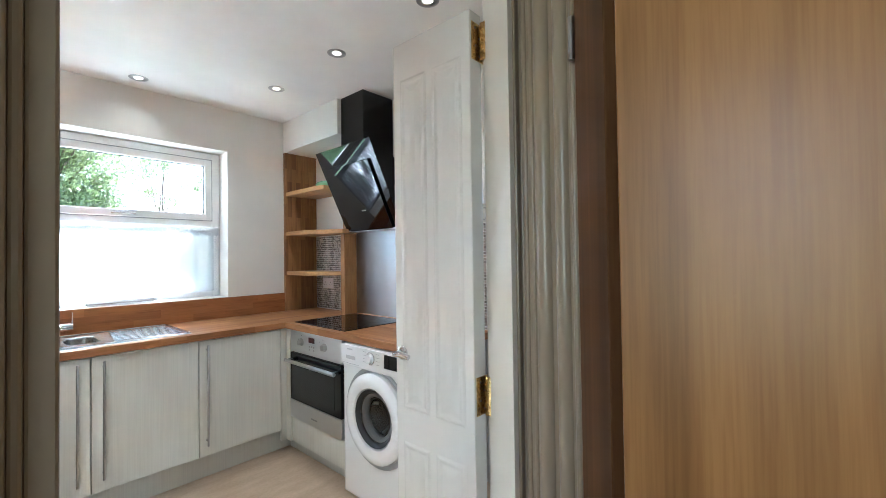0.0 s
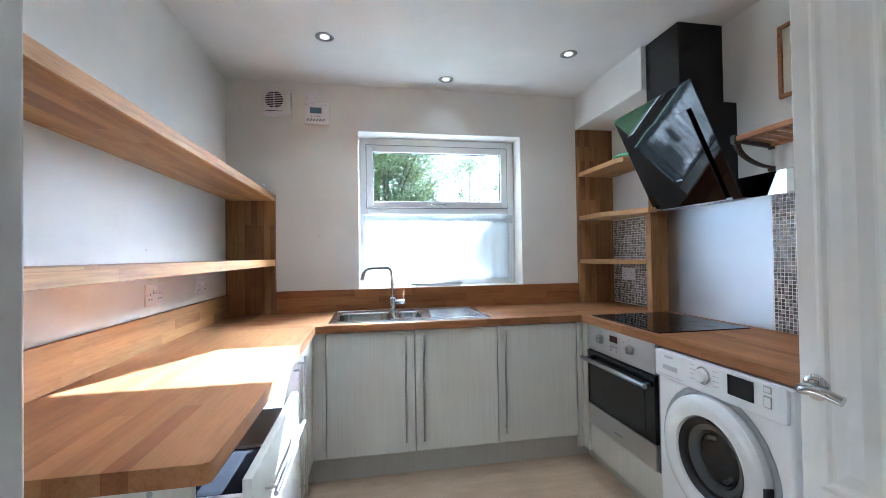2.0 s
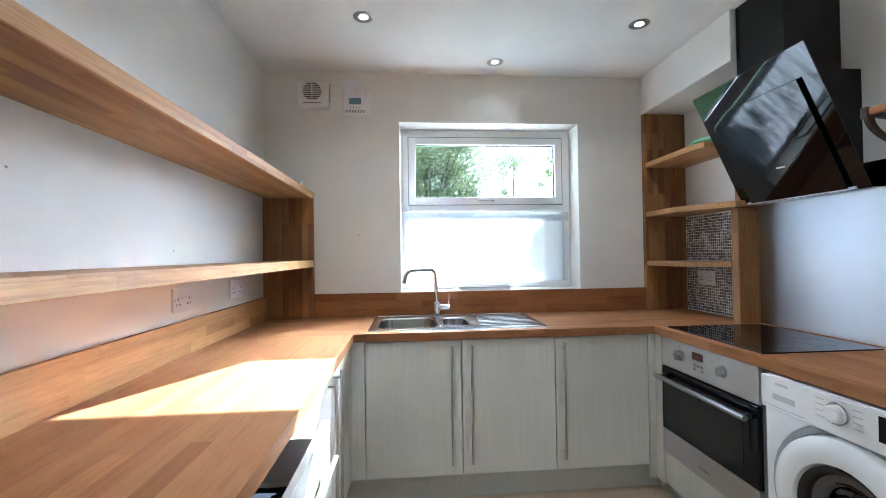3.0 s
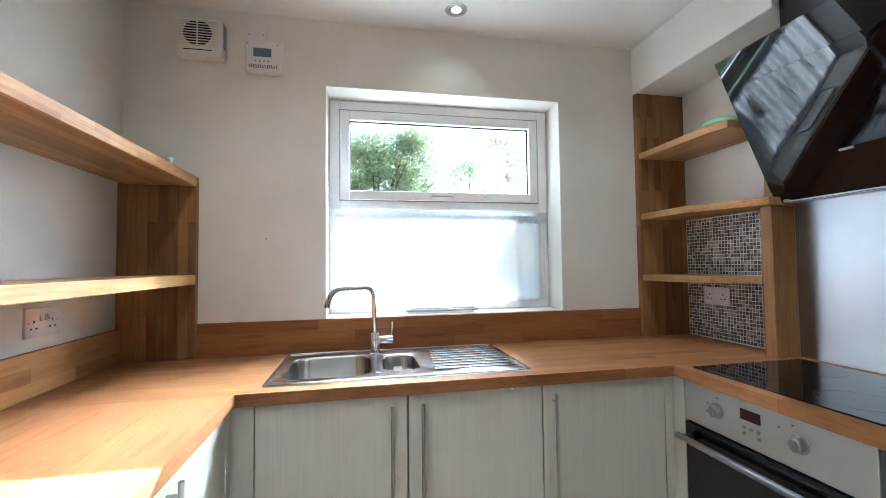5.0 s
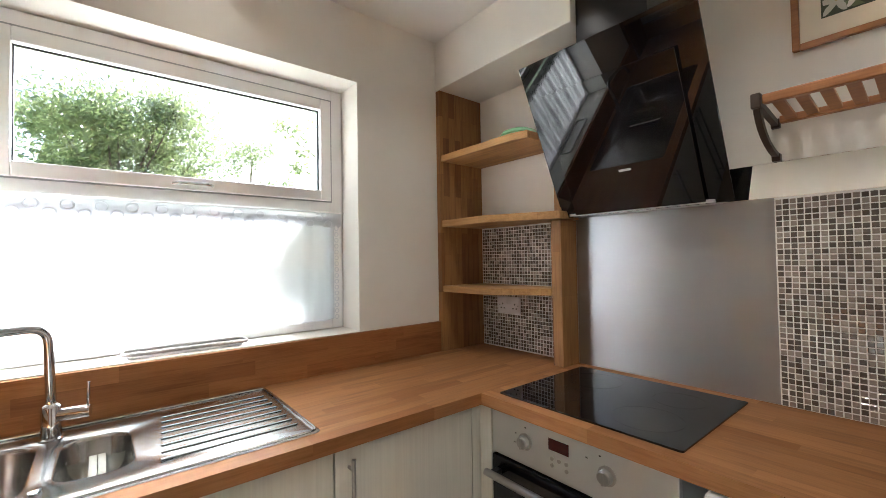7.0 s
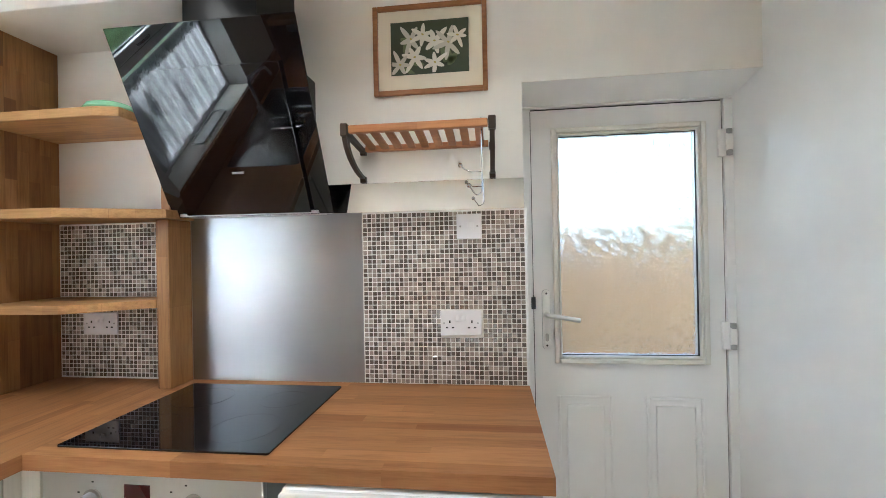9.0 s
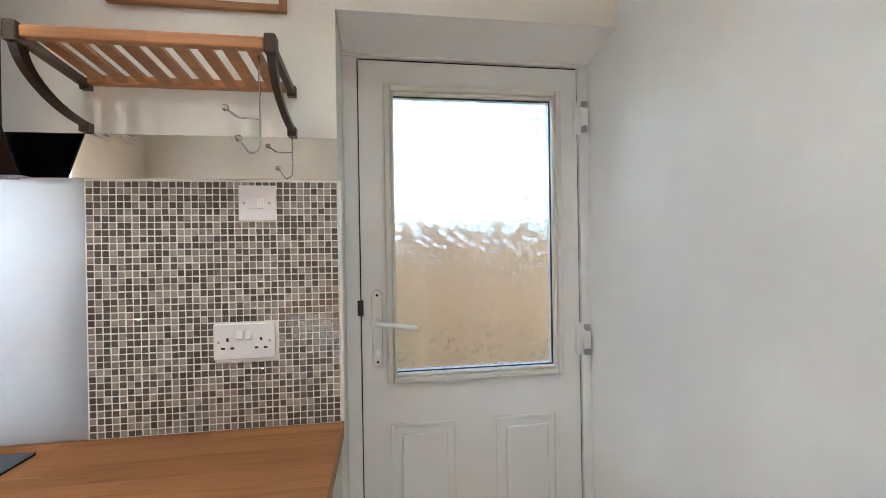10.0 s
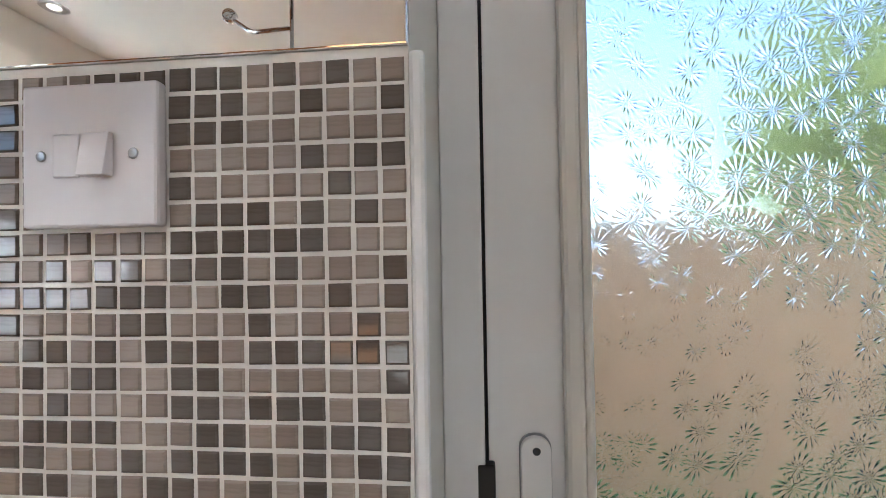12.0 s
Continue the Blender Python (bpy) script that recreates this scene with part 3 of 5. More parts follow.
part("window_frame", ring(WX0 + 0.003, WZ0 + 0.003, WX1 - 0.003, WZ1 - 0.003, 0.055, FY0, FY1), UPVC, win)
part("transom", box(0.424, FY0, 1.592, 1.512, FY1, 1.640, 0.004), UPVC, win)
sash = part("top_sash", ring(0.424, 1.642, 1.508, 2.108, 0.048, 3.738, 3.80), UPVC, win)
bm = ring(0.417, 1.636, 1.515, 2.115, 0.006, 3.746, 3.749, 0)
part("seal", bm, GREYPL, win)
part("pane_gasket", ring(0.470, 1.688, 1.462, 2.062, 0.006, 3.764, 3.7715, 0), SEAL, win, "black glazing gasket")
part("pane", box(0.472, 3.772, 1.690, 1.460, 3.778, 2.060), CLEAR, win)
part("pane", box(0.424, 3.79, 1.112, 1.512, 3.796, 1.592), CLEAR, win)
part("handle", tube(arc(((0.89, 3.735, 1.662), (0.91, 3.722, 1.664), (1.00, 3.722, 1.666), (1.02, 3.735, 1.664)), 0.012), 0.006, 10), CHROME, win, "chrome catch", True)
# window added out of view round the hall fill lamp
hw = thing("added_hall_window", "added unseen hall window with a plain white frame", "window", (-0.94, 0.16, 0.9), kind="structure")
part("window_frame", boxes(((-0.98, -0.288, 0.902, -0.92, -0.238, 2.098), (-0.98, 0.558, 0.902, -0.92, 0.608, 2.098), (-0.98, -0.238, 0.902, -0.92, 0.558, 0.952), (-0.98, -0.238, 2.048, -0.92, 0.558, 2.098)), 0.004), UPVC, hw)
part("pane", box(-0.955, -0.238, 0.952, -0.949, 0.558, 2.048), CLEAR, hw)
for ob in scene.objects:
    if ob.name.split(".")[0] == "pane":
        ob.visible_shadow = False

# net curtain with a lace heading
cur = thing("net_curtain", "sheer white net curtain with a lace heading", "curtain", (0.968, 3.735, 1.06))
bm = bmesh.new()
NXC, NZC = 90, 14
grid = []
for j in range(NZC + 1):
    row = []
    for i in range(NXC + 1):
        x = 0.414 + (1.520 - 0.414) * i / NXC
        z0 = 1.098 + 0.005 * math.sin(x * 17) + 0.003 * math.sin(x * 41)
        z = z0 + (1.565 - z0) * j / NZC
        y = 3.735 + 0.006 * math.sin(x * 46 + 1.3) * (1 - 0.4 * j / NZC) + 0.003 * math.sin(x * 97)
        row.append(bm.verts.new((x, y, z)))
    grid.append(row)
for j in range(NZC):
    for i in range(NXC):
        bm.faces.new((grid[j][i], grid[j][i + 1], grid[j + 1][i + 1], grid[j + 1][i]))
part("net", bm, CURTAIN, cur, smooth=True)
bm = bmesh.new()
for i in range(46):
    x0 = 0.400 + i * 0.025
    bm.faces.new([bm.verts.new(p) for p in ((x0, 3.729, 1.585), (x0 + 0.025, 3.729, 1.585), (x0 + 0.025, 3.727, 1.53), (x0 + 0.0125, 3.727, 1.518), (x0, 3.727, 1.53))])
part("lace_heading", bm, HEADING, cur)
for i in range(26):
    x, z = 0.435 + i * 0.042, (1.562, 1.534)[i % 2]
    part("lace_ring", tube([(x + 0.017 * math.cos(a), 3.722, z + 0.015 * math.sin(a)) for a in (math.tau * k / 18 for k in range(18))], 0.0018, 6, closed=True), LACE, cur, smooth=True)
for i in range(16):
    z = 1.11 + i * 0.027
    part("lace_edge", tube([(1.525 + 0.009 * math.cos(a), 3.724, z + 0.009 * math.sin(a)) for a in (math.tau * k / 12 for k in range(12))], 0.0022, 5, closed=True), LACE, cur, smooth=True)
part("curtain_wire", tube([(0.37, 3.728, 1.587), (1.567, 3.728, 1.587)], 0.002, 6), PLASTIC, cur)

tray = thing("tray", "white rectangular tray on the window sill", "tray", (0.93, 3.68, WZ0))
part("base", prism(rounded(0.755, 3.632, 1.105, 3.70, 0.018), "z", WZ0 + 0.001, WZ0 + 0.012, bevel=0.002), ENAMEL, tray, smooth=True)
part("rim", tube([(x, y, WZ0 + 0.018) for x, y in rounded(0.742, 3.622, 1.118, 3.712, 0.022)], 0.006, 8, closed=True), SATIN, tray, smooth=True)

# ---- worktops ----
TOP, UNDER = 0.900, 0.860
SX0, SX1, SY0, SY1 = 0.200, 1.160, 3.034, 3.545


def stave_run(top, a0, a1, b0, b1, z0, z1, along, material, seed, width=0.044, hole=None, upright=False):
    """Fills a board with glued staves along x or y; a hole is left free; upright boards stack staves in z."""
    r = random.Random(seed)
    n = max(1, round((b1 - b0) / width))
    w = (b1 - b0) / n
    for k in range(n):
        c0, c1 = b0 + k * w, b0 + (k + 1) * w
        spans = [(a0, a1)]
        if hole and c1 > hole[2] and c0 < hole[3]:
            spans = [(a0, hole[0]), (hole[1], a1)]
        for s0, s1 in spans:
            at = s0
            while at < s1 - 1e-6:
                end = at + r.uniform(0.28, 0.72)
                if s1 - end < 0.16:
                    end = s1
                if upright:
                    bm = box(at, z0, c0, end, z1, c1) if along == "x" else box(z0, at, c0, z1, end, c1)
                else:
                    bm = box(at, c0, z0, end, c1, z1) if along == "x" else box(c0, at, z0, c1, end, z1)
                part("stave", bm, material, top)
                at = end


wt = thing("worktop", "oiled wood-block worktop around the sink", "worktop", (0.9, 3.28, UNDER))
stave_run(wt, XL + 0.001, XR - 0.001, 2.974, YW - 0.001, UNDER, TOP, "x", WOOD_X, 1, hole=(0.225, 0.775, 3.075, 3.485))
wt = thing("worktop", "oiled wood-block worktop in a bright sun patch", "worktop", (-0.18, 2.2, UNDER))
stave_run(wt, 1.468, 2.9735, XL + 0.001, 0.092, UNDER, TOP, "y", WOOD_Y, 2)
part("stave", prism(((0.092, 1.468), (0.122, 1.468), (0.134, 1.474), (0.137, 1.486), (0.137, 2.10), (0.092, 2.10)), "z", UNDER, TOP), WOOD_Y, wt)
part("stave", prism(((0.092, 2.10), (0.137, 2.10), (0.139, 2.9735), (0.092, 2.9735)), "z", UNDER, TOP), WOOD_Y, wt)
wt = thing("worktop", "oiled wood-block worktop around the black hob", "worktop", (2.0, 2.3, UNDER))
stave_run(wt, 1.665, 2.9735, 1.708, XR - 0.001, UNDER, TOP, "y", WOOD_Y, 3)
us = thing("upstand", "dark wood-block upstand under the window", "upstand", (0.9, YW, TOP))
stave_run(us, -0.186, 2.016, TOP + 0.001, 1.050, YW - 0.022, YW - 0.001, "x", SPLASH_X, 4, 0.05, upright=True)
us = thing("upstand", "honey wood-block upstand along the wall", "upstand", (XL, 2.5, TOP))
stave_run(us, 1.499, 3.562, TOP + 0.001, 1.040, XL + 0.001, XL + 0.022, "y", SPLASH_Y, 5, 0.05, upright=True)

# ---- base units ----


def bar_handle(p, q, out, parent):
    """A satin bar on two posts; out is the way from the door."""
    p, q, o = Vector(p), Vector(q), Vector(out)
    d = (q - p).normalized()
    h = part("handle", tube([p + o * 0.030, q + o * 0.030], 0.0062, 12), SATIN, parent, "satin steel bar handle", True)
    for s in (p + d * 0.03, q - d * 0.03):
        post = new("post", finish("post", _shift(tube([s + o * 0.0005, s + o * 0.030], 0.0045, 8), parent), SATIN, True))
        post.parent = h
    return h


def _shift(bm, parent):
    bmesh.ops.transform(bm, matrix=PLACE[parent].inverted(), verts=bm.verts[:])
    return bm


for x0, x1, hx, lab in ((0.190, 0.684, 0.630, "cream cabinet under the sink bowl"), (0.684, 1.178, 0.733, "cream cabinet under the sink drainer"), (1.178, 1.686, 1.220, "cream corner cabinet under the worktop")):
    c = thing("base_cabinet", lab, "cabinet", ((x0 + x1) / 2, 3.1, 0.162), group="cabinets under the window")
    part("body", boxes(((x0 + 0.001, 3.048, 0.164, x0 + 0.017, 3.58, 0.855), (x1 - 0.017, 3.048, 0.164, x1 - 0.001, 3.58, 0.855), (x0 + 0.017, 3.022, 0.164, x1 - 0.017, 3.58, 0.18))), CREAM, c)
    d = part("door", box(x0 + 0.0024, 3.0, 0.163, x1 - 0.0024, 3.019, 0.852, 0.0015), CREAM, c)
    bar_handle((hx, 3.0, 0.228), (hx, 3.0, 0.828), (0, -1, 0), d)
solo("filler_panel", box(0.118, 3.002, 0.163, 0.189, 3.02, 0.857, 0.001), CREAM, "narrow cream filler panel", "panel")
solo("corner_post", boxes(((0.098, 2.967, 0.163, 0.1175, 3.02, 0.857), (0.060, 2.967, 0.163, 0.098, 2.985, 0.857)), 0.001), CREAM, "cream corner post between the cabinets", "panel")
solo("filler_panel", boxes(((1.688, 3.002, 0.09, 1.728, 3.02, 0.857), (1.728, 2.948, 0.09, 1.746, 3.02, 0.857)), 0.001), CREAM, "cream corner filler beside the oven", "panel")
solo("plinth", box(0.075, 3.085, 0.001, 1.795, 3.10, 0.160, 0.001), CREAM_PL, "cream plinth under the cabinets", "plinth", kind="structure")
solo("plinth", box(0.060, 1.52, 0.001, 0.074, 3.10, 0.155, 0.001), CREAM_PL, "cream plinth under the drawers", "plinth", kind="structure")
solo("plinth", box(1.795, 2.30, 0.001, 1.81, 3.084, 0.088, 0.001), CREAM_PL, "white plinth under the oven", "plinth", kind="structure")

# west units: two doors, then drawers with the top one pulled out
for y0, y1, hy in ((2.52, 2.965, 2.575), (2.07, 2.518, 2.455)):
    c = thing("base_cabinet", "cream cabinet with an upright steel handle", "cabinet", (-0.2, (y0 + y1) / 2, 0.162), group="cabinets along the shelves")
    part("body", boxes(((XL + 0.03, y0 + 0.001, 0.164, 0.094, y0 + 0.017, 0.855), (XL + 0.03, y1 - 0.017, 0.164, 0.094, y1 - 0.001, 0.855), (XL + 0.03, y0 + 0.017, 0.164, 0.094, y1 - 0.017, 0.18))), CREAM, c)
    d = part("door", box(0.096, y0 + 0.002, 0.163, 0.115, y1 - 0.002, 0.856, 0.0015), CREAM, c)
    bar_handle((0.115, hy, 0.228), (0.115, hy, 0.835), (1, 0, 0), d)
unit = thing("drawer_unit", "cream drawer unit with the top drawer pulled open", "drawers", (-0.2, 1.78, 0.0))
part("side", box(XL + 0.03, 1.500, 0.001, 0.094, 1.518, 0.858, 0.001), CREAM, unit, "cream side panel with grain")
part("side", box(XL + 0.03, 2.050, 0.164, 0.094, 2.066, 0.858, 0.001), CREAM, unit)
for x in (-0.36, -0.20, 0.02):
    part("screw_cover", lathe((x, 1.500, 0.838), (0, -1, 0), ((0, 0), (0.006, 0), (0.005, 0.002), (0.002, 0.001), (0, 0.0008)), 12), GREYPL, unit, "grey fixing screw", True)
for z0, z1 in ((0.163, 0.420), (0.424, 0.655)):
    f = part("drawer_front", box(0.096, 1.520, z0, 0.115, 2.064, z1, 0.0015), CREAM, unit)
    bar_handle((0.115, 1.60, z1 - 0.05), (0.115, 1.99, z1 - 0.05), (1, 0, 0), f)
dr = part("open_drawer", boxes(((XL + 0.25, 1.530, 0.68, 0.177, 1.543, 0.80), (XL + 0.25, 2.032, 0.68, 0.177, 2.045, 0.80), (XL + 0.25, 1.543, 0.68, 0.177, 2.032, 0.69)), 0.001), PLASTIC, unit, "white drawer box")
f = part("open_drawer_front", box(0.178, 1.520, 0.660, 0.197, 2.060, 0.838, 0.0015), CREAM, unit)
bar_handle((0.197, 1.59, 0.765), (0.197, 1.99, 0.765), (1, 0, 0), f)
# folded cloth in the open drawer
bm = bmesh.new()
gx, gy, rows = 14, 20, []
for j in range(gy + 1):
    row = []
    for i in range(gx + 1):
        x, y = -0.20 + 0.37 * i / gx, 1.548 + 0.44 * j / gy
        e = min(i, gx - i, j * 0.8, (gy - j) * 0.8) / 3.0
        z = 0.70 + 0.025 * min(1, e) ** 0.5 + 0.012 * noise.noise((x * 9, y * 8, 2))
        row.append(bm.verts.new((x, y, z)))
    rows.append(row)
for j in range(gy):
    for i in range(gx):
        bm.faces.new((rows[j][i], rows[j][i + 1], rows[j + 1][i + 1], rows[j + 1][i]))
low = [rows[0][i] for i in range(gx + 1)] + [rows[j][gx] for j in range(1, gy + 1)] + [rows[gy][i] for i in range(gx - 1, -1, -1)] + [rows[j][0] for j in range(gy - 1, 0, -1)]
base = [bm.verts.new((v.co.x, v.co.y, 0.691)) for v in low]
for i in range(len(low)):
    k = (i + 1) % len(low)
    bm.faces.new((low[i], low[k], base[k], base[i]))
bm.faces.new(base)
solo("folded_cloth", bm, NAVY, "dark navy folded cloth in the open drawer", "cloth", True)

# ---- west shelves ----
sh = thing("wall_shelf", "honey wood-block shelf unit on the worktop", "shelf", (-0.34, 2.5, TOP))
part("end_panel", box(XL + 0.001, 3.564, TOP + 0.001, -0.188, YW - 0.001, 1.704, 0.002), PANEL_Z, sh)
part("near_panel", box(XL + 0.001, 1.457, TOP + 0.001, -0.188, 1.497, 1.704, 0.002), PANEL_Z, sh)
for z0, z1 in ((1.662, 1.704), (1.226, 1.268)):
    s = part("shelf_board", box(XL + 0.023, 1.498, z0, -0.196, 3.563, z1, 0.002), SHELF_Y, sh)
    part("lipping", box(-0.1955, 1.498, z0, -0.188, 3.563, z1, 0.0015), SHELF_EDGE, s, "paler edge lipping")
knob = solo("glass_stopper", lathe((-0.215, 3.37, 1.7045), (0, 0, 1), ((0, 0), (0.016, 0), (0.017, 0.004), (0.008, 0.012), (0.012, 0.022), (0.014, 0.030), (0.008, 0.037), (0, 0.038)), 20), ENAMEL, "small white knob-shaped ornament on the shelf", "ornament", True)

# ---- corner shelves ----
cs = thing("corner_shelf", "wood-block corner shelf unit on the worktop", "shelf", (2.2, 3.3, TOP))
part("side_panel", box(2.020, 3.563, TOP + 0.001, XR - 0.001, YW - 0.001, 2.231, 0.002), PANEL_Z, cs)
part("post", box(2.195, 2.975, TOP + 0.001, XR - 0.004, 3.026, 1.527, 0.002), PANEL_ZY, cs)
part("upper_post", box(2.215, 2.985, 1.564, XR - 0.004, 3.020, 2.231, 0.002), PANEL_ZY, cs)


def corner_board(z0, z1, outline):
    s = part("shelf_board", prism(outline, "z", z0, z1, bevel=0.0015), SHELF_Y, cs)
    return s


corner_board(1.863, 1.895, ((2.026, 3.562), (2.026, 3.10), (2.045, 3.022), (2.214, 3.022), (XR - 0.002, 3.022), (XR - 0.002, 3.562)))
corner_board(1.529, 1.562, ((2.026, 3.562), (2.026, 3.26), (2.17, 2.962), (XR - 0.002, 2.962), (XR - 0.002, 3.562)))
corner_board(1.201, 1.231, ((2.026, 3.562), (2.026, 3.24), (2.19, 3.027), (XR - 0.014, 3.027), (XR - 0.014, 3.562)))
bowl = solo("green_dish", lathe((2.17, 3.17, 1.8955), (0, 0, 1), ((0, 0), (0.035, 0), (0.075, 0.012), (0.088, 0.03), (0.080, 0.045), (0.05, 0.058), (0.02, 0.064), (0, 0.065)), 28), GREENGLASS, "upturned pale green glazed dish on the shelf", "dish", True)

# ---- hob wall: steel sheet, mirror strip, tiles ----
solo("steel_splashback", box(XR - 0.0035, 2.275, TOP + 0.001, XR - 0.0005, 2.974, 1.60, 0.0006), BRUSHED, "brushed stainless steel splashback behind the hob", "splashback")
solo("mirror_strip", box(XR - 0.008, 1.672, 1.5405, XR - 0.0005, 2.46, 1.650, 0.001), MIRROR, "narrow mirror strip above the mosaic tiles", "mirror")

# ---- hob ----
hob = thing("hob", "black ceramic glass hob set in the worktop", "hob", (2.0, 2.635, TOP))
part("glass_top", prism(rounded(1.750, 2.343, 2.253, 2.927, 0.006, 3), "z", TOP + 0.0005, TOP + 0.006, bevel=0.001), BLACKGLASS, hob)
HOBRING = mat("hob_print", (0.022, 0.022, 0.023), 0.25)
for x, y, r in ((1.89, 2.78, 0.075), (2.11, 2.78, 0.095), (1.89, 2.49, 0.095), (2.11, 2.49, 0.075)):
    part("cooking_zone", tube([(x + r * math.cos(a), y + r * math.sin(a), TOP + 0.0059) for a in (math.tau * k / 40 for k in range(40))], 0.0005, 4, closed=True), HOBRING, hob)

# ---- oven ----
OX = 1.730
oven = thing("oven", "stainless steel built-in oven with a black glass door", "oven", (1.95, 2.645, 0.26))
part("body", box(OX + 0.022, 2.352, 0.262, 2.25, 2.938, 0.852), GREYPL, oven)
part("control_panel", box(OX, 2.346, 0.708, OX + 0.02, 2.945, 0.856, 0.003), OVENSTEEL, oven)
for y in (2.80, 2.525):
    k = part("knob", lathe((OX, y, 0.785), (-1, 0, 0), ((0, 0), (0.026, 0), (0.026, 0.004), (0.020, 0.006), (0.019, 0.022), (0.016, 0.025), (0, 0.025)), 28), SATIN, oven, "satin metal knob", True)
    part("grip", box(OX - 0.029, y - 0.003, 0.768, OX - 0.024, y + 0.003, 0.802, 0.001), SATIN, k)
part("display", box(OX - 0.0012, 2.642, 0.792, OX - 0.0001, 2.712, 0.826), DARKRED, oven, "dark red display window")
for i in range(3):
    part("button", lathe((OX, 2.70 - 0.025 * i, 0.768), (-1, 0, 0), ((0, 0), (0.006, 0), (0.006, 0.003), (0, 0.004)), 12), SATIN, oven, smooth=True)
for i in range(2):
    part("button", lathe((OX, 2.70 - 0.05 * i, 0.748), (-1, 0, 0), ((0, 0), (0.006, 0), (0.006, 0.003), (0, 0.004)), 12), SATIN, oven, smooth=True)
for y, z in ((2.585, 0.812), (2.545, 0.83), (2.80, 0.828), (2.84, 0.80), (2.845, 0.77)):
    part("mark", box(OX - 0.0006, y - 0.003, z - 0.002, OX - 0.0001, y + 0.003, z + 0.002), BLACK, oven)
od = part("door", box(OX - 0.004, 2.348, 0.386, OX + 0.018, 2.943, 0.702, 0.003), BLACKGLASS, oven, "black glass oven door")
part("window", box(OX - 0.0052, 2.42, 0.425, OX - 0.0042, 2.87, 0.62), mat("oven_window", (0.012, 0.012, 0.012), 0.02), od)
part("lower_trim", box(OX - 0.004, 2.348, 0.264, OX + 0.018, 2.943, 0.383, 0.003), OVENSTEEL, od, "steel lower trim")
part("badge", box(OX - 0.0048, 2.61, 0.305, OX - 0.0042, 2.68, 0.315), GREYPL, od)
h = part("handle", tube([(OX - 0.045, 2.36, 0.655), (OX - 0.045, 2.935, 0.655)], 0.012, 16), SATIN, od, "round steel handle bar", True)
for y in (2.385, 2.91):
    part("bracket", box(OX - 0.042, y - 0.012, 0.646, OX - 0.0045, y + 0.012, 0.664, 0.003), BLACK, h)
solo("oven_plinth_panel", box(OX + 0.012, 2.302, 0.090, OX + 0.028, 2.946, 0.258, 0.001), CREAM, "white panel under the oven", "panel")

# ---- washing machine ----
WX = 1.700
WYC, WZC, WR = 1.990, 0.497, 0.236
wm = thing("washing_machine", "white front-loading washing machine under the worktop", "washing machine", (1.97, 1.99, 0.0))
body = box(WX, 1.690, 0.012, 2.27, 2.288, 0.852, 0.012, segments=3)
front = min((f for f in body.faces), key=lambda f: f.calc_center_median().x)
bmesh.ops.inset_region(body, faces=[front], thickness=0.02)
rim = list(front.verts)
bmesh.ops.delete(body, geom=[front], context="FACES_ONLY")
hole = [body.verts.new((WX, WYC + 0.152 * math.cos(math.tau * k / 48), WZC + 0.152 * math.sin(math.tau * k / 48))) for k in range(48)]
loop = [body.edges.new((hole[k], hole[(k + 1) % 48])) for k in range(48)]
loop += [body.edges.get((rim[k], rim[(k + 1) % len(rim)])) for k in range(len(rim))]
bmesh.ops.triangle_fill(body, use_beauty=True, edges=loop)
part("body", body, ENAMEL, wm, smooth=True)
for y in (1.74, 2.24):
    part("foot", lathe((1.76, y, 0), (0, 0, 1), ((0, 0), (0.02, 0), (0.02, 0.013), (0, 0.013)), 14), BLACK, wm)
part("control_panel", prism(rounded(1.694, 0.738, 2.284, 0.852, 0.01, 3), "x", WX - 0.016, WX - 0.0005, bevel=0.003), ENAMEL, wm)
part("drawer_line", box(WX - 0.0166, 2.118, 0.750, WX - 0.0161, 2.270, 0.752), GREYPL, wm)
dial = part("dial", lathe((WX - 0.016, 2.012, 0.806), (-1, 0, 0), ((0, 0), (0.031, 0), (0.031, 0.006), (0.026, 0.009), (0.025, 0.022), (0.021, 0.026), (0, 0.026)), 32), ENAMEL, wm, "white dial with a chrome ring", True)
part("ring", tube([(WX - 0.0215, 2.012 + 0.031 * math.cos(a), 0.806 + 0.031 * math.sin(a)) for a in (math.tau * k / 32 for k in range(32))], 0.003, 6, closed=True), CHROME, dial, smooth=True)
part("display", box(WX - 0.0185, 1.803, 0.772, WX - 0.0161, 1.905, 0.842, 0.001), BLACKGLASS, wm, "dark display panel")
for z0, z1 in ((0.822, 0.844), (0.774, 0.812)):
    part("button", box(WX - 0.0195, 1.740, z0, WX - 0.0161, 1.768, z1, 0.002), GREYPL, wm)
    part("button_cap", box(WX - 0.0205, 1.743, z0 + 0.003, WX - 0.0194, 1.765, z1 - 0.003, 0.001), ENAMEL, wm)
for i in range(4):
    for y in (2.068, 1.958):
        part("programme_mark", box(WX - 0.0166, y - 0.014, 0.778 + 0.018 * i, WX - 0.0161, y + 0.014, 0.781 + 0.018 * i), PRINT, wm)
part("badge", box(WX - 0.0166, 2.175, 0.826, WX - 0.0161, 2.225, 0.834), PRINT, wm)
part("label", box(WX - 0.0166, 2.150, 0.775, WX - 0.0161, 2.235, 0.795), PRINT, wm)
# flat grey ring stands in for the shadow round the porthole door
part("door_recess", lathe((WX - 0.0005, WYC, WZC), (-1, 0, 0), ((WR + 0.028, 0), (WR + 0.026, 0.004), (WR + 0.004, 0.003), (WR + 0.002, 0.0))), GREYPL, wm, "grey ring coloured as the shadow round the door", True)
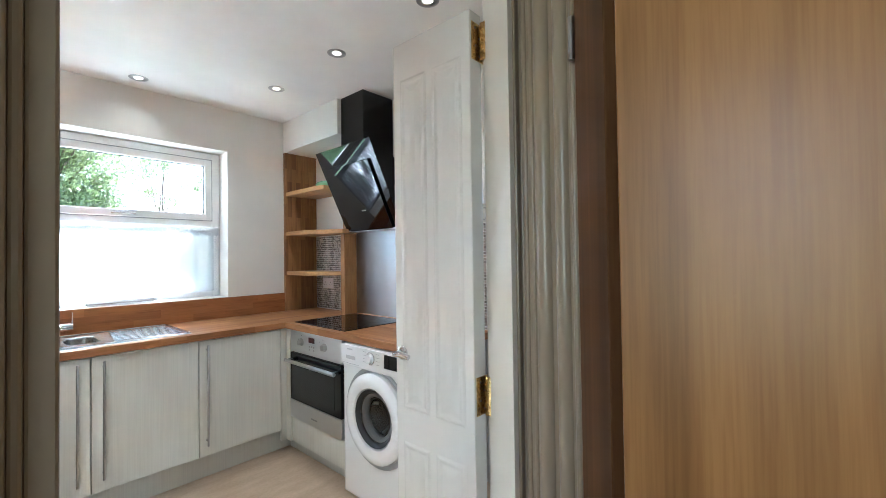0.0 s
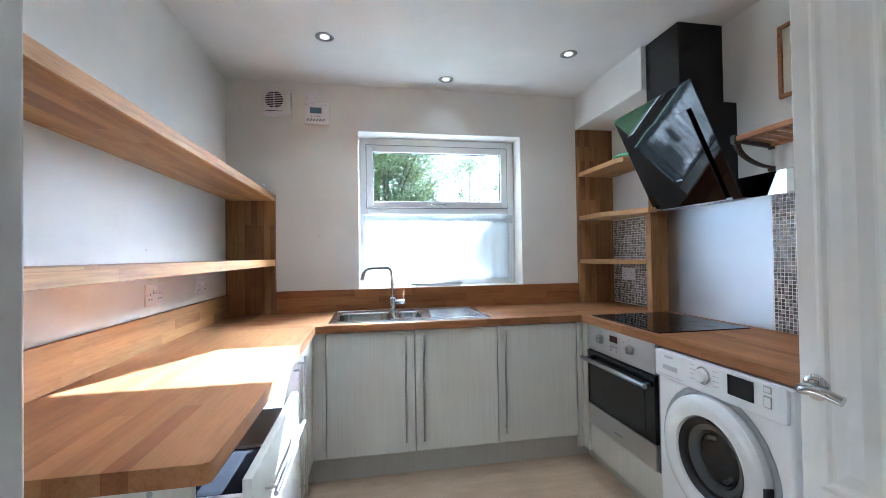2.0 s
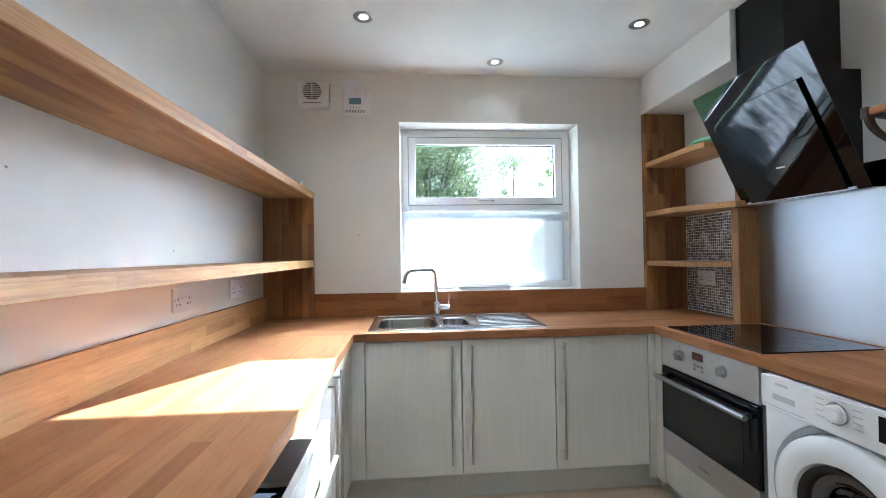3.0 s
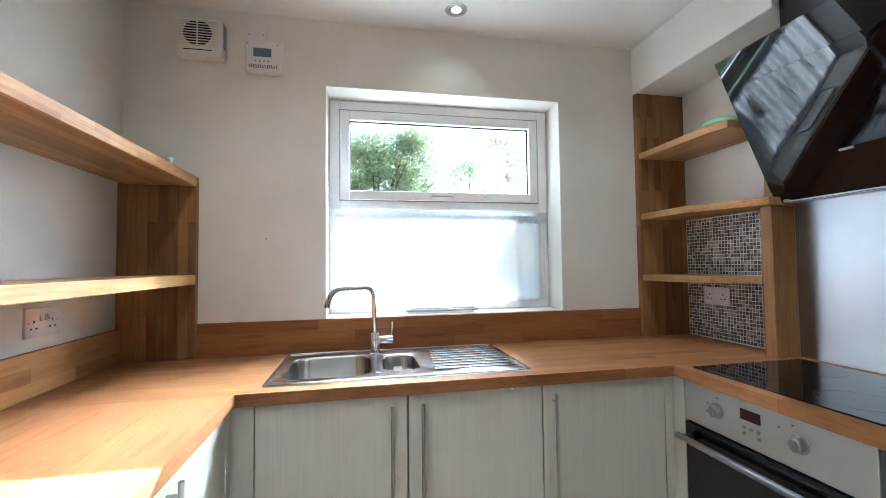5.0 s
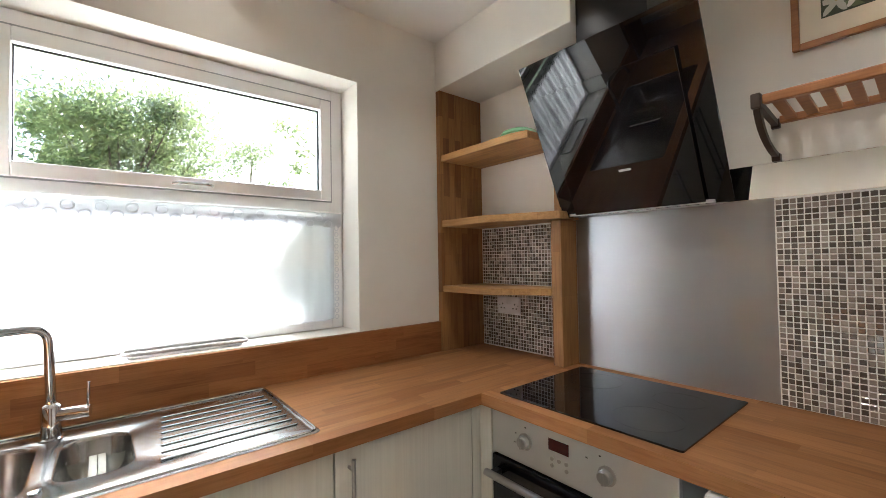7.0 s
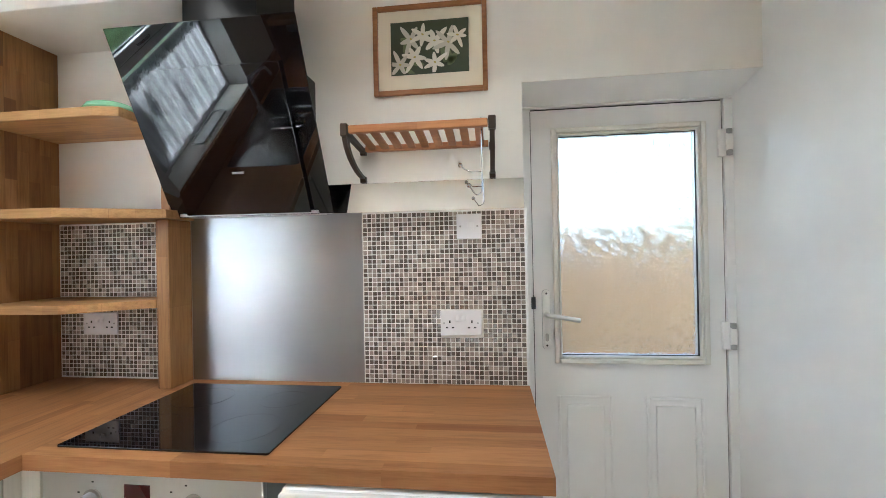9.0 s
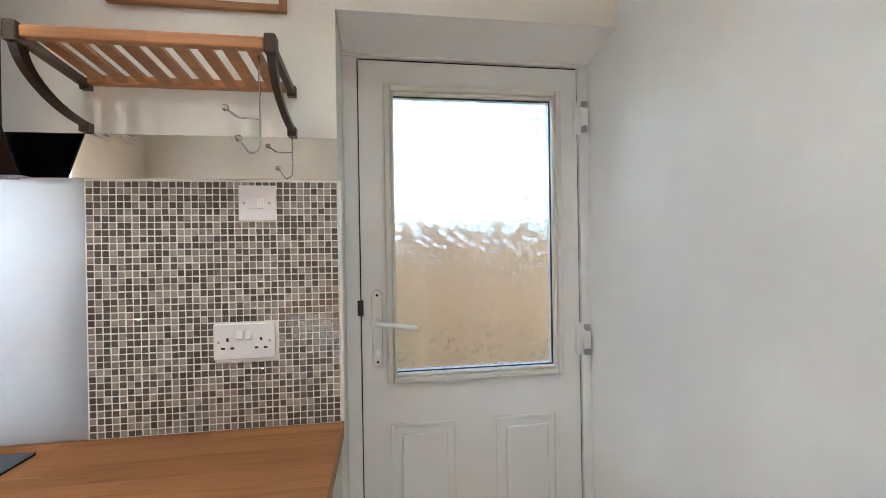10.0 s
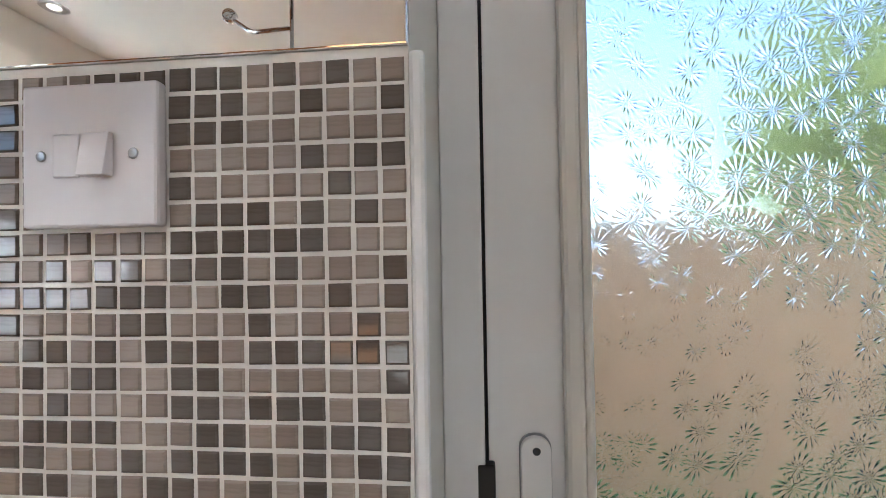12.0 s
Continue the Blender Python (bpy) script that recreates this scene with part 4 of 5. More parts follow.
dd = part("door", lathe((WX, WYC, WZC), (-1, 0, 0), ((0.148, -0.01), (0.150, 0.020), (0.158, 0.034), (0.185, 0.043), (0.215, 0.040), (0.233, 0.026), (WR, 0.004), (WR, 0.0005)), 56), ENAMEL, wm, "round white porthole door", True)
part("porthole_ring", lathe((WX, WYC, WZC), (-1, 0, 0), ((0.149, 0.028), (0.140, 0.022), (0.128, 0.006), (0.126, -0.02)), 48), BLACK, dd, smooth=True)
part("drum", lathe((WX, WYC, WZC), (-1, 0, 0), ((0.125, -0.02), (0.122, -0.06), (0.150, -0.075), (0.150, -0.20), (0.06, -0.21), (0, -0.205)), 40), DRUMSTEEL, dd, "pressed steel drum", True)
for k in range(3):
    a = math.tau * (k / 3 + 0.08)
    fin = bmesh.new()
    for i in range(4):
        u = -0.085 - 0.03 * i
        bmesh.ops.create_uvsphere(fin, u_segments=10, v_segments=6, radius=0.021, matrix=Matrix.Translation((WX - u, WYC + 0.128 * math.cos(a), WZC + 0.128 * math.sin(a))))
    part("drum_lifter", fin, SATIN, dd, "steel drum lifter", True)
part("porthole_seal", lathe((WX, WYC, WZC), (-1, 0, 0), ((0.126, -0.004), (0.112, -0.014), (0.108, -0.028), (0.122, -0.045)), 40), GREYPL, dd, "grey rubber door seal", True)
part("porthole_glass", lathe((WX, WYC, WZC), (-1, 0, 0), ((0.128, 0.004), (0.118, 0.002), (0.100, -0.004), (0.092, -0.03), (0.075, -0.042), (0, -0.046), (0, -0.042), (0.073, -0.038), (0.088, -0.028), (0.097, 0.001), (0.116, 0.006), (0.128, 0.008)), 48), CLEAR, dd, "bowl-shaped clear glass", True)
part("catch", box(WX - 0.035, WYC - WR - 0.004, WZC - 0.02, WX - 0.005, WYC - WR + 0.010, WZC + 0.02, 0.003), BLACK, dd)

# ---- cooker hood ----
HY0, HY1 = 2.358, 2.990
hood = thing("cooker_hood", "black glass angled cooker hood with a black chimney", "cooker hood", (2.2, 2.68, 1.53))
part("chimney", box(2.045, 2.528, 2.06, XR - 0.001, 2.786, ZC - 0.001, 0.002), HOODBLACK, hood)
lo, hi = Vector((2.238, 0, 1.535)), Vector((1.960, 0, 2.108))
nrm = Vector((-(hi.z - lo.z), 0, hi.x - lo.x)).normalized()
up = (hi - lo)


def sheet(s0, s1, d0, d1):
    a, b = lo + up * s0, lo + up * s1
    return [((p + nrm * d).x, (p + nrm * d).z) for p, d in ((a, d0), (b, d0), (b, d1), (a, d1))]


part("glass_front", prism(sheet(0, 1, -0.006, 0), "y", HY0, HY1, bevel=0.0015), BLACKGLASS, hood, "tilted black glass front")
part("suction_panel", prism(sheet(0.02, 0.80, 0.010, 0.016), "y", HY0 + 0.075, HY1 - 0.075, bevel=0.0015), BLACKGLASS, hood, "raised black glass panel")
part("panel_standoff", prism(sheet(0.05, 0.77, 0.0005, 0.0098), "y", HY0 + 0.11, HY1 - 0.11), SEAL, hood)
part("body", prism(((2.243, 1.548), (2.105, 1.84), (2.015, 2.035), (2.06, 2.045), (XR - 0.001, 2.045), (XR - 0.001, 1.548)), "y", 2.45, 2.912, bevel=0.002), HOODBLACK, hood)
part("underside_trim", box(2.225, 2.41, 1.5365, XR - 0.010, 2.95, 1.5475, 0.001), OVENSTEEL, hood, "steel filter edge")
part("badge", prism(sheet(0.255, 0.268, 0.0162, 0.0166), "y", 2.645, 2.69), PRINT, hood)

# ---- slatted rack with hooks ----
rack = thing("wall_rack", "slatted wooden wall rack with dark curved brackets", "rack", (2.24, 2.02, 1.65))
RX, RZ = 2.108, 1.793
part("front_rail", box(RX - 0.010, 1.796, RZ - 0.012, RX + 0.012, 2.250, RZ + 0.014, 0.004), RACKWOOD, rack)
part("back_rail", box(2.285, 1.796, 1.764, 2.306, 2.250, 1.786, 0.003), RACKWOOD, rack)
for i in range(9):
    y = 1.812 + i * 0.0495
    bm = prism(((RX + 0.0125, RZ - 0.006), (2.2845, 1.770), (2.2845, 1.780), (RX + 0.0125, RZ + 0.004)), "y", y, y + 0.027, bevel=0.0012)
    part("slat", bm, RACKWOOD, rack)
for y0 in (1.771, 2.251):
    b = part("bracket", box(RX - 0.016, y0, RZ - 0.022, RX + 0.016, y0 + 0.024, RZ + 0.020, 0.004), DARKWOOD, rack, "dark stained curved bracket")
    pts, pt2 = [], []
    for i in range(13):
        s = i / 12
        x = RX + 0.005 + (2.296 - RX - 0.005) * s ** 1.7
        z = RZ - 0.02 + (1.664 - RZ + 0.02) * (1 - (1 - s) ** 1.5)
        pts.append((x - 0.012 * (1 - s), z))
        pt2.append((x + 0.016, z + 0.010 * s))
    part("bracket_curve", prism(pts + pt2[::-1], "y", y0 + 0.004, y0 + 0.020), DARKWOOD, b)
    part("bracket_arm", prism(((RX + 0.016, RZ - 0.014), (2.30, 1.760), (2.30, 1.778), (RX + 0.016, RZ + 0.006)), "y", y0 + 0.004, y0 + 0.020, bevel=0.001), DARKWOOD, b)
    part("foot", box(2.292, y0 + 0.001, 1.651, XR - 0.0005, y0 + 0.023, 1.674, 0.002), DARKWOOD, b)
    part("foot", box(2.296, y0 + 0.001, 1.754, XR - 0.0005, y0 + 0.023, 1.782, 0.002), DARKWOOD, b)
hook = thing("coat_hook", "chrome wire hook with ball ends hung on the rack", "hook", (2.14, 1.85, 1.57))
HYK, HXK = 1.818, 2.146
part("stem", tube(arc(((RX + 0.006, HYK, RZ - 0.015), (RX + 0.004, HYK, RZ + 0.021), (RX + 0.030, HYK, RZ + 0.021), (HXK, HYK, 1.70), (HXK, HYK, 1.580), (2.142, 1.838, 1.568), (2.138, 1.858, 1.598)), 0.010), 0.0021, 8), CHROME, hook, smooth=True)
part("arm", tube(arc(((HXK, HYK, 1.648), (2.142, 1.862, 1.648), (2.140, 1.884, 1.664)), 0.008), 0.0021, 8), CHROME, hook, smooth=True)
for c in ((2.140, 1.888, 1.668), (2.138, 1.861, 1.602)):
    bm = bmesh.new()
    bmesh.ops.create_uvsphere(bm, u_segments=20, v_segments=12, radius=0.0078, matrix=Matrix.Translation(c))
    part("ball", bm, CHROME, hook, smooth=True)

# ---- picture ----
pic = thing("framed_picture", "framed white lily picture in a cream mount", "picture", (XR, 2.005, 1.97))
PX = XR - 0.018
bm = boxes(((PX, 1.793, 1.972, XR - 0.0005, 1.811, 2.305), (PX, 2.199, 1.972, XR - 0.0005, 2.217, 2.305), (PX, 1.811, 1.972, XR - 0.0005, 2.199, 1.990), (PX, 1.811, 2.287, XR - 0.0005, 2.199, 2.305)), 0.003)
part("frame", bm, FRAMEWOOD, pic)
part("mount", box(XR - 0.008, 1.8115, 1.9905, XR - 0.0045, 2.1985, 2.2865), MAT_BOARD, pic)
part("print", box(XR - 0.0095, 1.860, 2.046, XR - 0.0082, 2.150, 2.243), mat("print_green", (0.045, 0.06, 0.03), 0.5), pic, "dark green printed ground")
LILY, LILYD, LILYY = mat("lily_white", (0.70, 0.68, 0.58), 0.6), mat("lily_shade", (0.52, 0.51, 0.42), 0.6), mat("lily_leaf", (0.13, 0.16, 0.07), 0.6)
STAMEN = mat("lily_stamen", (0.42, 0.36, 0.10), 0.6)
rng = random.Random(4)


def petal(bm, o, a, length, wide):
    d, s = Vector((0, math.cos(a), math.sin(a))), Vector((0, -math.sin(a), math.cos(a)))
    pts = []
    for k in range(12):
        u = math.tau * k / 12
        v = o + d * length * (0.5 - 0.5 * math.cos(u)) + s * wide * math.sin(u) * (0.7 + 0.3 * math.cos(u * 0.5) ** 2)
        pts.append(Vector((v.x, min(2.146, max(1.864, v.y)), min(2.239, max(2.050, v.z)))))
    bm.faces.new([bm.verts.new(v) for v in pts])


for k in range(9):
    bm = bmesh.new()
    petal(bm, Vector((XR - 0.0096, rng.uniform(1.88, 2.13), rng.uniform(2.06, 2.20))), rng.uniform(0, math.tau), rng.uniform(0.04, 0.07), 0.011)
    part("printed_leaf", bm, LILYY, pic)
for k, (cy, cz, L) in enumerate(((2.075, 2.175, 0.05), (2.03, 2.19, 0.045), (1.985, 2.165, 0.055), (1.935, 2.155, 0.05), (1.90, 2.18, 0.04), (2.06, 2.11, 0.05), (2.115, 2.085, 0.045), (1.985, 2.085, 0.045))):
    bm = bmesh.new()
    turn = rng.uniform(0, 1)
    for p in range(6):
        petal(bm, Vector((XR - 0.0098 - 0.00004 * k - 0.000005 * p, cy, cz)), turn + math.tau * p / 6 + rng.uniform(-0.15, 0.15), L * rng.uniform(0.8, 1.35), L * 0.21)
    part("printed_flower", bm, LILY if k % 3 else LILYD, pic)
    bm = bmesh.new()
    petal(bm, Vector((XR - 0.0103 - 0.00004 * k, cy - 0.004, cz)), turn, 0.010, 0.004)
    part("flower_centre", bm, STAMEN, pic)

# ---- sink and tap ----
sink = thing("sink", "stainless steel one and a half bowl sink with drainer", "sink", (0.68, 3.29, TOP))


def rim_plate():
    """The pressed deck: a plate with two bowl openings, bowls let down from them."""
    bm = bmesh.new()
    z = TOP + 0.004
    outer = [bm.verts.new((x, y, z)) for x, y in rounded(SX0 + 0.006, SY0 + 0.006, SX1 - 0.006, SY1 - 0.006, 0.02, 4)]
    edges = [bm.edges.new((outer[i], outer[(i + 1) % len(outer)])) for i in range(len(outer))]
    low = [bm.verts.new((x, y, TOP + 0.0006)) for x, y in rounded(SX0, SY0, SX1, SY1, 0.022, 4)]
    for i in range(len(outer)):
        k = (i + 1) % len(outer)
        bm.faces.new((outer[i], outer[k], low[k], low[i]))
    for x0, y0, x1, y1, r, depth in ((0.240, 3.095, 0.570, 3.455, 0.075, 0.15), (0.607, 3.135, 0.758, 3.415, 0.055, 0.10)):
        last = None
        for inset, dz in ((0, 0), (0.004, -0.003), (0.007, -0.012), (0.014, -depth + 0.03), (0.03, -depth + 0.008), (0.055, -depth)):
            ringv = [bm.verts.new((x, y, z + dz)) for x, y in rounded(x0 + inset, y0 + inset, x1 - inset, y1 - inset, max(0.02, r - inset), 6)]
            if last is None:
                edges += [bm.edges.new((ringv[i], ringv[(i + 1) % len(ringv)])) for i in range(len(ringv))]
            else:
                for i in range(len(ringv)):
                    k = (i + 1) % len(ringv)
                    bm.faces.new((last[i], last[k], ringv[k], ringv[i]))
            last = ringv
        bm.faces.new(last)
    bmesh.ops.triangle_fill(bm, use_beauty=True, edges=edges)
    return bm


part("deck", rim_plate(), SINKSTEEL, sink, smooth=True)
part("raised_edge", tube([(x, y, TOP + 0.0045) for x, y in rounded(SX0 + 0.010, SY0 + 0.010, SX1 - 0.010, SY1 - 0.010, 0.02, 4)], 0.0035, 6, closed=True), SINKSTEEL, sink, smooth=True)
for i in range(8):
    y = 3.125 + i * 0.046
    part("drainer_rib", prism(rounded(0.80 + 0.004 * i, y - 0.006, 1.125, y + 0.006, 0.0055, 3), "z", TOP + 0.0041, TOP + 0.0075, bevel=0.002), SINKSTEEL, sink, smooth=True)
for x, y, d in ((0.405, 3.275, 0.148), (0.682, 3.275, 0.098)):
    part("waste", lathe((x, y, TOP - d + 0.0025), (0, 0, 1), ((0, 0), (0.012, 0), (0.02, -0.001), (0.036, 0.0), (0.038, 0.003), (0.036, 0.004), (0.03, 0.002), (0, 0.001)), 24), CHROME, sink, smooth=True)
part("overflow_plug", lathe((0.588, 3.13, TOP + 0.0042), (0, 0, 1), ((0, 0), (0.012, 0), (0.011, 0.002), (0, 0.003)), 16), CHROME, sink, smooth=True)
tap = thing("mixer_tap", "chrome swan-neck mixer tap with a side lever", "tap", (0.588, 3.46, TOP + 0.004))
part("base", lathe((0.588, 3.462, TOP + 0.0043), (0, 0, 1), ((0, 0), (0.028, 0), (0.028, 0.004), (0.022, 0.007), (0.022, 0.085), (0.019, 0.09), (0.013, 0.094), (0.0125, 0.10), (0, 0.10)), 28), CHROME, tap, smooth=True)
part("spout", tube(arc(((0.588, 3.462, TOP + 0.09), (0.580, 3.460, 1.203), (0.405, 3.395, 1.198), (0.386, 3.388, 1.132)), 0.045, 8), 0.0115, 16), CHROME, tap, smooth=True)
part("spout_tip", tube([(0.3868, 3.3883, 1.136), (0.3845, 3.3875, 1.122)], 0.0128, 16), CHROME, tap, smooth=True)
lev = part("lever_body", tube([(0.588, 3.462, 0.965), (0.655, 3.445, 0.967), (0.668, 3.442, 0.967)], [0.017, 0.017, 0.0165], 20), CHROME, tap, smooth=True)
part("lever", tube([(0.662, 3.4435, 0.98), (0.664, 3.443, 1.045)], [0.0032, 0.0038], 10), CHROME, lev, smooth=True)

# ---- fan and controller on the window wall ----
fan = thing("extractor_fan", "white square wall extractor fan with a slatted grille", "extractor fan", (-0.17, YW, 2.33))
part("housing", box(-0.268, YW - 0.065, 2.240, -0.076, YW - 0.0005, 2.405, 0.008, segments=3), PLASTIC, fan, smooth=True)
part("recess", box(-0.258, YW - 0.0662, 2.278, -0.098, YW - 0.0648, 2.397), TRIM, fan, "cream grille recess")
part("rotor", lathe((-0.178, YW - 0.0662, 2.338), (0, -1, 0), ((0, 0), (0.058, 0), (0.058, 0.0012), (0, 0.0012)), 28), SEAL, fan)
for i in range(10):
    z = 2.281 + i * 0.0120
    part("slat", box(-0.259, YW - 0.0705, z, -0.097, YW - 0.0668, z + 0.0040, 0.001), PLASTIC, fan)
part("grille_bar", box(-0.1805, YW - 0.072, 2.278, -0.1755, YW - 0.0706, 2.397), PLASTIC, fan)
part("slot", box(-0.235, YW - 0.0656, 2.262, -0.12, YW - 0.0648, 2.266), SEAL, fan)
for i in range(9):
    part("side_vent", box(-0.0765, YW - 0.055, 2.285 + 0.013 * i, -0.0756, YW - 0.02, 2.291 + 0.013 * i), SEAL, fan)
box_ = thing("junction_box", "small white junction box above the controller", "junction box", (0.055, YW, 2.39))
part("cover", box(0.012, YW - 0.022, 2.344, 0.099, YW - 0.0005, 2.435, 0.004), PLASTIC, box_)
for x in (0.025, 0.086):
    part("screw", lathe((x, YW - 0.022, 2.378), (0, -1, 0), ((0, 0), (0.0035, 0), (0.003, 0.001), (0, 0.001)), 10), GREYPL, box_)
ctl = thing("wall_controller", "white wall controller with a small blue-grey screen", "controller", (0.095, YW, 2.27))
part("case", box(0.010, YW - 0.035, 2.196, 0.176, YW - 0.0005, 2.342, 0.006, segments=3), PLASTIC, ctl, smooth=True)
part("screen", box(0.046, YW - 0.0368, 2.268, 0.124, YW - 0.0352, 2.308), LCD, ctl, "blue-grey liquid crystal screen")
for i in range(4):
    part("button", lathe((0.056 + 0.018 * i, YW - 0.035, 2.248), (0, -1, 0), ((0, 0), (0.0035, 0), (0.003, 0.0018), (0, 0.002)), 10), BLACK, ctl)
for i in range(13):
    x = 0.028 + 0.0098 * i
    part("vent_slot", prism(((x, 2.214), (x + 0.004, 2.214), (x + 0.001, 2.231), (x - 0.003, 2.231)), "y", YW - 0.0358, YW - 0.0352), SEAL, ctl)
for x in (0.022, 0.150):
    part("screw", lathe((x, YW - 0.035, 2.328), (0, -1, 0), ((0, 0), (0.003, 0), (0, 0.0008)), 10), BLACK, ctl)

# filled fixing holes left in the plaster
for at, axis in (((0.097, YW, 1.429), (0, -1, 0)), ((XL, 2.579, 1.322), (1, 0, 0)), ((XL, 1.905, 1.511), (1, 0, 0))):
    solo("wall_plug", lathe(at, axis, ((0, -0.0004), (0.004, -0.0004), (0.0038, 0.0006), (0.0015, 0.0002), (0, 0.0001)), 12), GREYPL, "small filled screw hole in the painted wall", "wall plug", True)

# ---- sockets and switches ----


def wall_plate(name, label, at, turn, wide, high=0.088, kind_of="socket"):
    """A plate facing local -y: a double socket, or a fused switch."""
    p = thing(name, label, "socket" if kind_of == "socket" else "switch", at, turn)
    w = wide / 2
    part("plate", box(-w, -0.009, 0, w, -0.0005, high, 0.002, segments=2), PLASTIC, p, local=True)
    if kind_of == "socket":
        for cx in (-wide * 0.27, wide * 0.27):
            for dx, z0, z1, ww in ((0, 0.046, 0.055, 0.0028), (-0.011, 0.026, 0.0315, 0.0045), (0.011, 0.026, 0.0315, 0.0045)):
                part("pin_hole", box(cx + dx - ww, -0.0094, z0, cx + dx + ww, -0.0088, z1), SEAL, p, local=True)
        for cx in (-0.011, 0.011):
            part("rocker", prism(((-0.0095, 0.050), (-0.0095, 0.075), (-0.0155, 0.052)), "x", cx - 0.0075, cx + 0.0075, bevel=0.0006), PLASTIC, p, local=True)
        xs = (-w + 0.013, w - 0.013)
    else:
        part("fuse_carrier", box(-0.023, -0.0105, 0.031, -0.005, -0.009, 0.058, 0.001), PLASTIC, p, local=True)
        part("rocker", prism(((-0.0092, 0.031), (-0.0092, 0.058), (-0.0125, 0.058), (-0.0170, 0.031)), "x", -0.001, 0.017, bevel=0.0006), PLASTIC, p, local=True)
        xs = (-0.032, 0.030)
    for x in xs:
        part("screw", lathe((x, -0.009, high * 0.5), (0, -1, 0), ((0, 0), (0.0036, 0), (0.003, 0.0008), (0.0012, 0.0005), (0, 0.0005)), 12), SATIN, p, local=True)
    return p


TILE_FACE = XR - 0.0065
wall_plate("fused_switch", "white plastic fused switch plate on mosaic tiles", (TILE_FACE, 1.8715, 1.434), -90, 0.091, 0.090, "switch")
wall_plate("double_socket", "white plastic double socket on mosaic tiles", (TILE_FACE, 1.908, 1.082), -90, 0.149, 0.090)
wall_plate("double_socket", "white plastic double socket between corner shelves", (TILE_FACE, 3.37, 1.080), -90, 0.149, 0.088)
wall_plate("double_socket", "white plastic double socket under the shelf", (XL, 2.635, 1.080), 90, 0.150, 0.095)
wall_plate("double_socket", "white plastic double socket near the corner", (XL, 3.15, 1.082), 90, 0.150, 0.095)

# ---- downlights ----
for i, (x, y) in enumerate(((0.97, 3.405), (1.642, 2.945), (1.640, 2.233), (1.642, 1.527), (0.208, 2.958), (0.208, 2.25), (0.208, 1.54))):
    d = thing("downlight", "round recessed ceiling downlight with a chrome rim", "downlight", (x, y, ZC), group="ceiling downlights")
    part("rim", lathe((x, y, ZC), (0, 0, -1), ((0.036, -0.0005), (0.036, 0.004), (0.046, 0.005), (0.052, 0.002), (0.052, -0.0005)), 28), SATIN, d, smooth=True)
    part("bulb", lathe((x, y, ZC), (0, 0, -1), ((0, 0.0030), (0.022, 0.0028), (0.024, 0.001)), 20), LAMPGLOW, d, "lit bulb face", True)
    part("reflector", lathe((x, y, ZC), (0, 0, -1), ((0.0245, 0.0008), (0.0358, 0.003)), 24), SATIN, d, smooth=True)
    sp = new("downlight_lamp", bpy.data.lights.new("downlight_lamp", "SPOT"))
    sp.data.energy, sp.data.spot_size, sp.data.spot_blend, sp.data.color, sp.data.shadow_soft_size = 0.18 if i == 0 else 1.1, radians(130), 0.9, (1.0, 0.90, 0.78), 0.025
    sp.matrix_world = look((x, y, ZC - 0.02), (x, y, 0))

# ---- back door ----
BX = 2.505
bd = thing("back_door", "white plastic half-glazed back door, closed", "door", (2.53, 1.26, 0))
DYA, DYB, DZT = 0.903, 1.625, 1.950
GY0, GY1, GZ0, GZ1 = 0.992, 1.520, 0.960, 1.845
rows = ((BX, DYA, 0.02, BX + 0.05, GY0, DZT), (BX, GY1, 0.02, BX + 0.05, DYB, DZT), (BX, GY0, GZ1, BX + 0.05, GY1, DZT), (BX, GY0, 0.02, BX + 0.05, GY1, GZ0))
part("leaf", boxes(rows), UPVC, bd)


def bead(y0, z0, y1, z1, w, x0, x1, bevel):
    return boxes(((x0, y0, z0, x1, y0 + w, z1), (x0, y1 - w, z0, x1, y1, z1), (x0, y0 + w, z0, x1, y1 - w, z0 + w), (x0, y0 + w, z1 - w, x1, y1 - w, z1)), bevel)


part("glazing_bead", bead(0.964, 0.932, 1.548, 1.873, 0.020, BX - 0.016, BX - 0.0005, 0.005), UPVC_WARM, bd, "warm white glazing bead")
part("inner_bead", bead(0.9845, 0.9525, 1.5275, 1.8525, 0.010, BX - 0.011, BX + 0.010, 0.004), UPVC_WARM, bd)
part("gasket", bead(0.9925, 0.9605, 1.5195, 1.8445, 0.0025, BX + 0.012, BX + 0.020, 0), SEAL, bd)
pane = part("pane", box(BX + 0.022, GY0 + 0.001, GZ0 + 0.001, BX + 0.028, GY1 - 0.001, GZ1 - 0.001), DAISY, bd, "obscure glass pressed with daisies")
for y0, y1 in ((1.325, 1.540), (0.985, 1.200)):
    p = part("door_panel", bead(y0, 0.20, y1, 0.803, 0.013, BX - 0.005, BX - 0.0004, 0.003), UPVC, bd)
    part("raised_field", box(BX - 0.006, y0 + 0.035, 0.235, BX - 0.0004, y1 - 0.035, 0.768, 0.005), UPVC, p)
hp = part("handle_plate", prism(rounded(1.562, 0.988, 1.593, 1.226, 0.014, 5), "x", BX - 0.010, BX - 0.0022, bevel=0.002), UPVC, bd, "white handle plate", True)
# slightly larger grey plate draws a shadow outline round the handle plate
part("plate_gasket", prism(rounded(1.5608, 0.9868, 1.5942, 1.2272, 0.015, 5), "x", BX - 0.0021, BX - 0.0003), GREYPL, hp, "thin grey edge coloured as the handle plate's shadow")
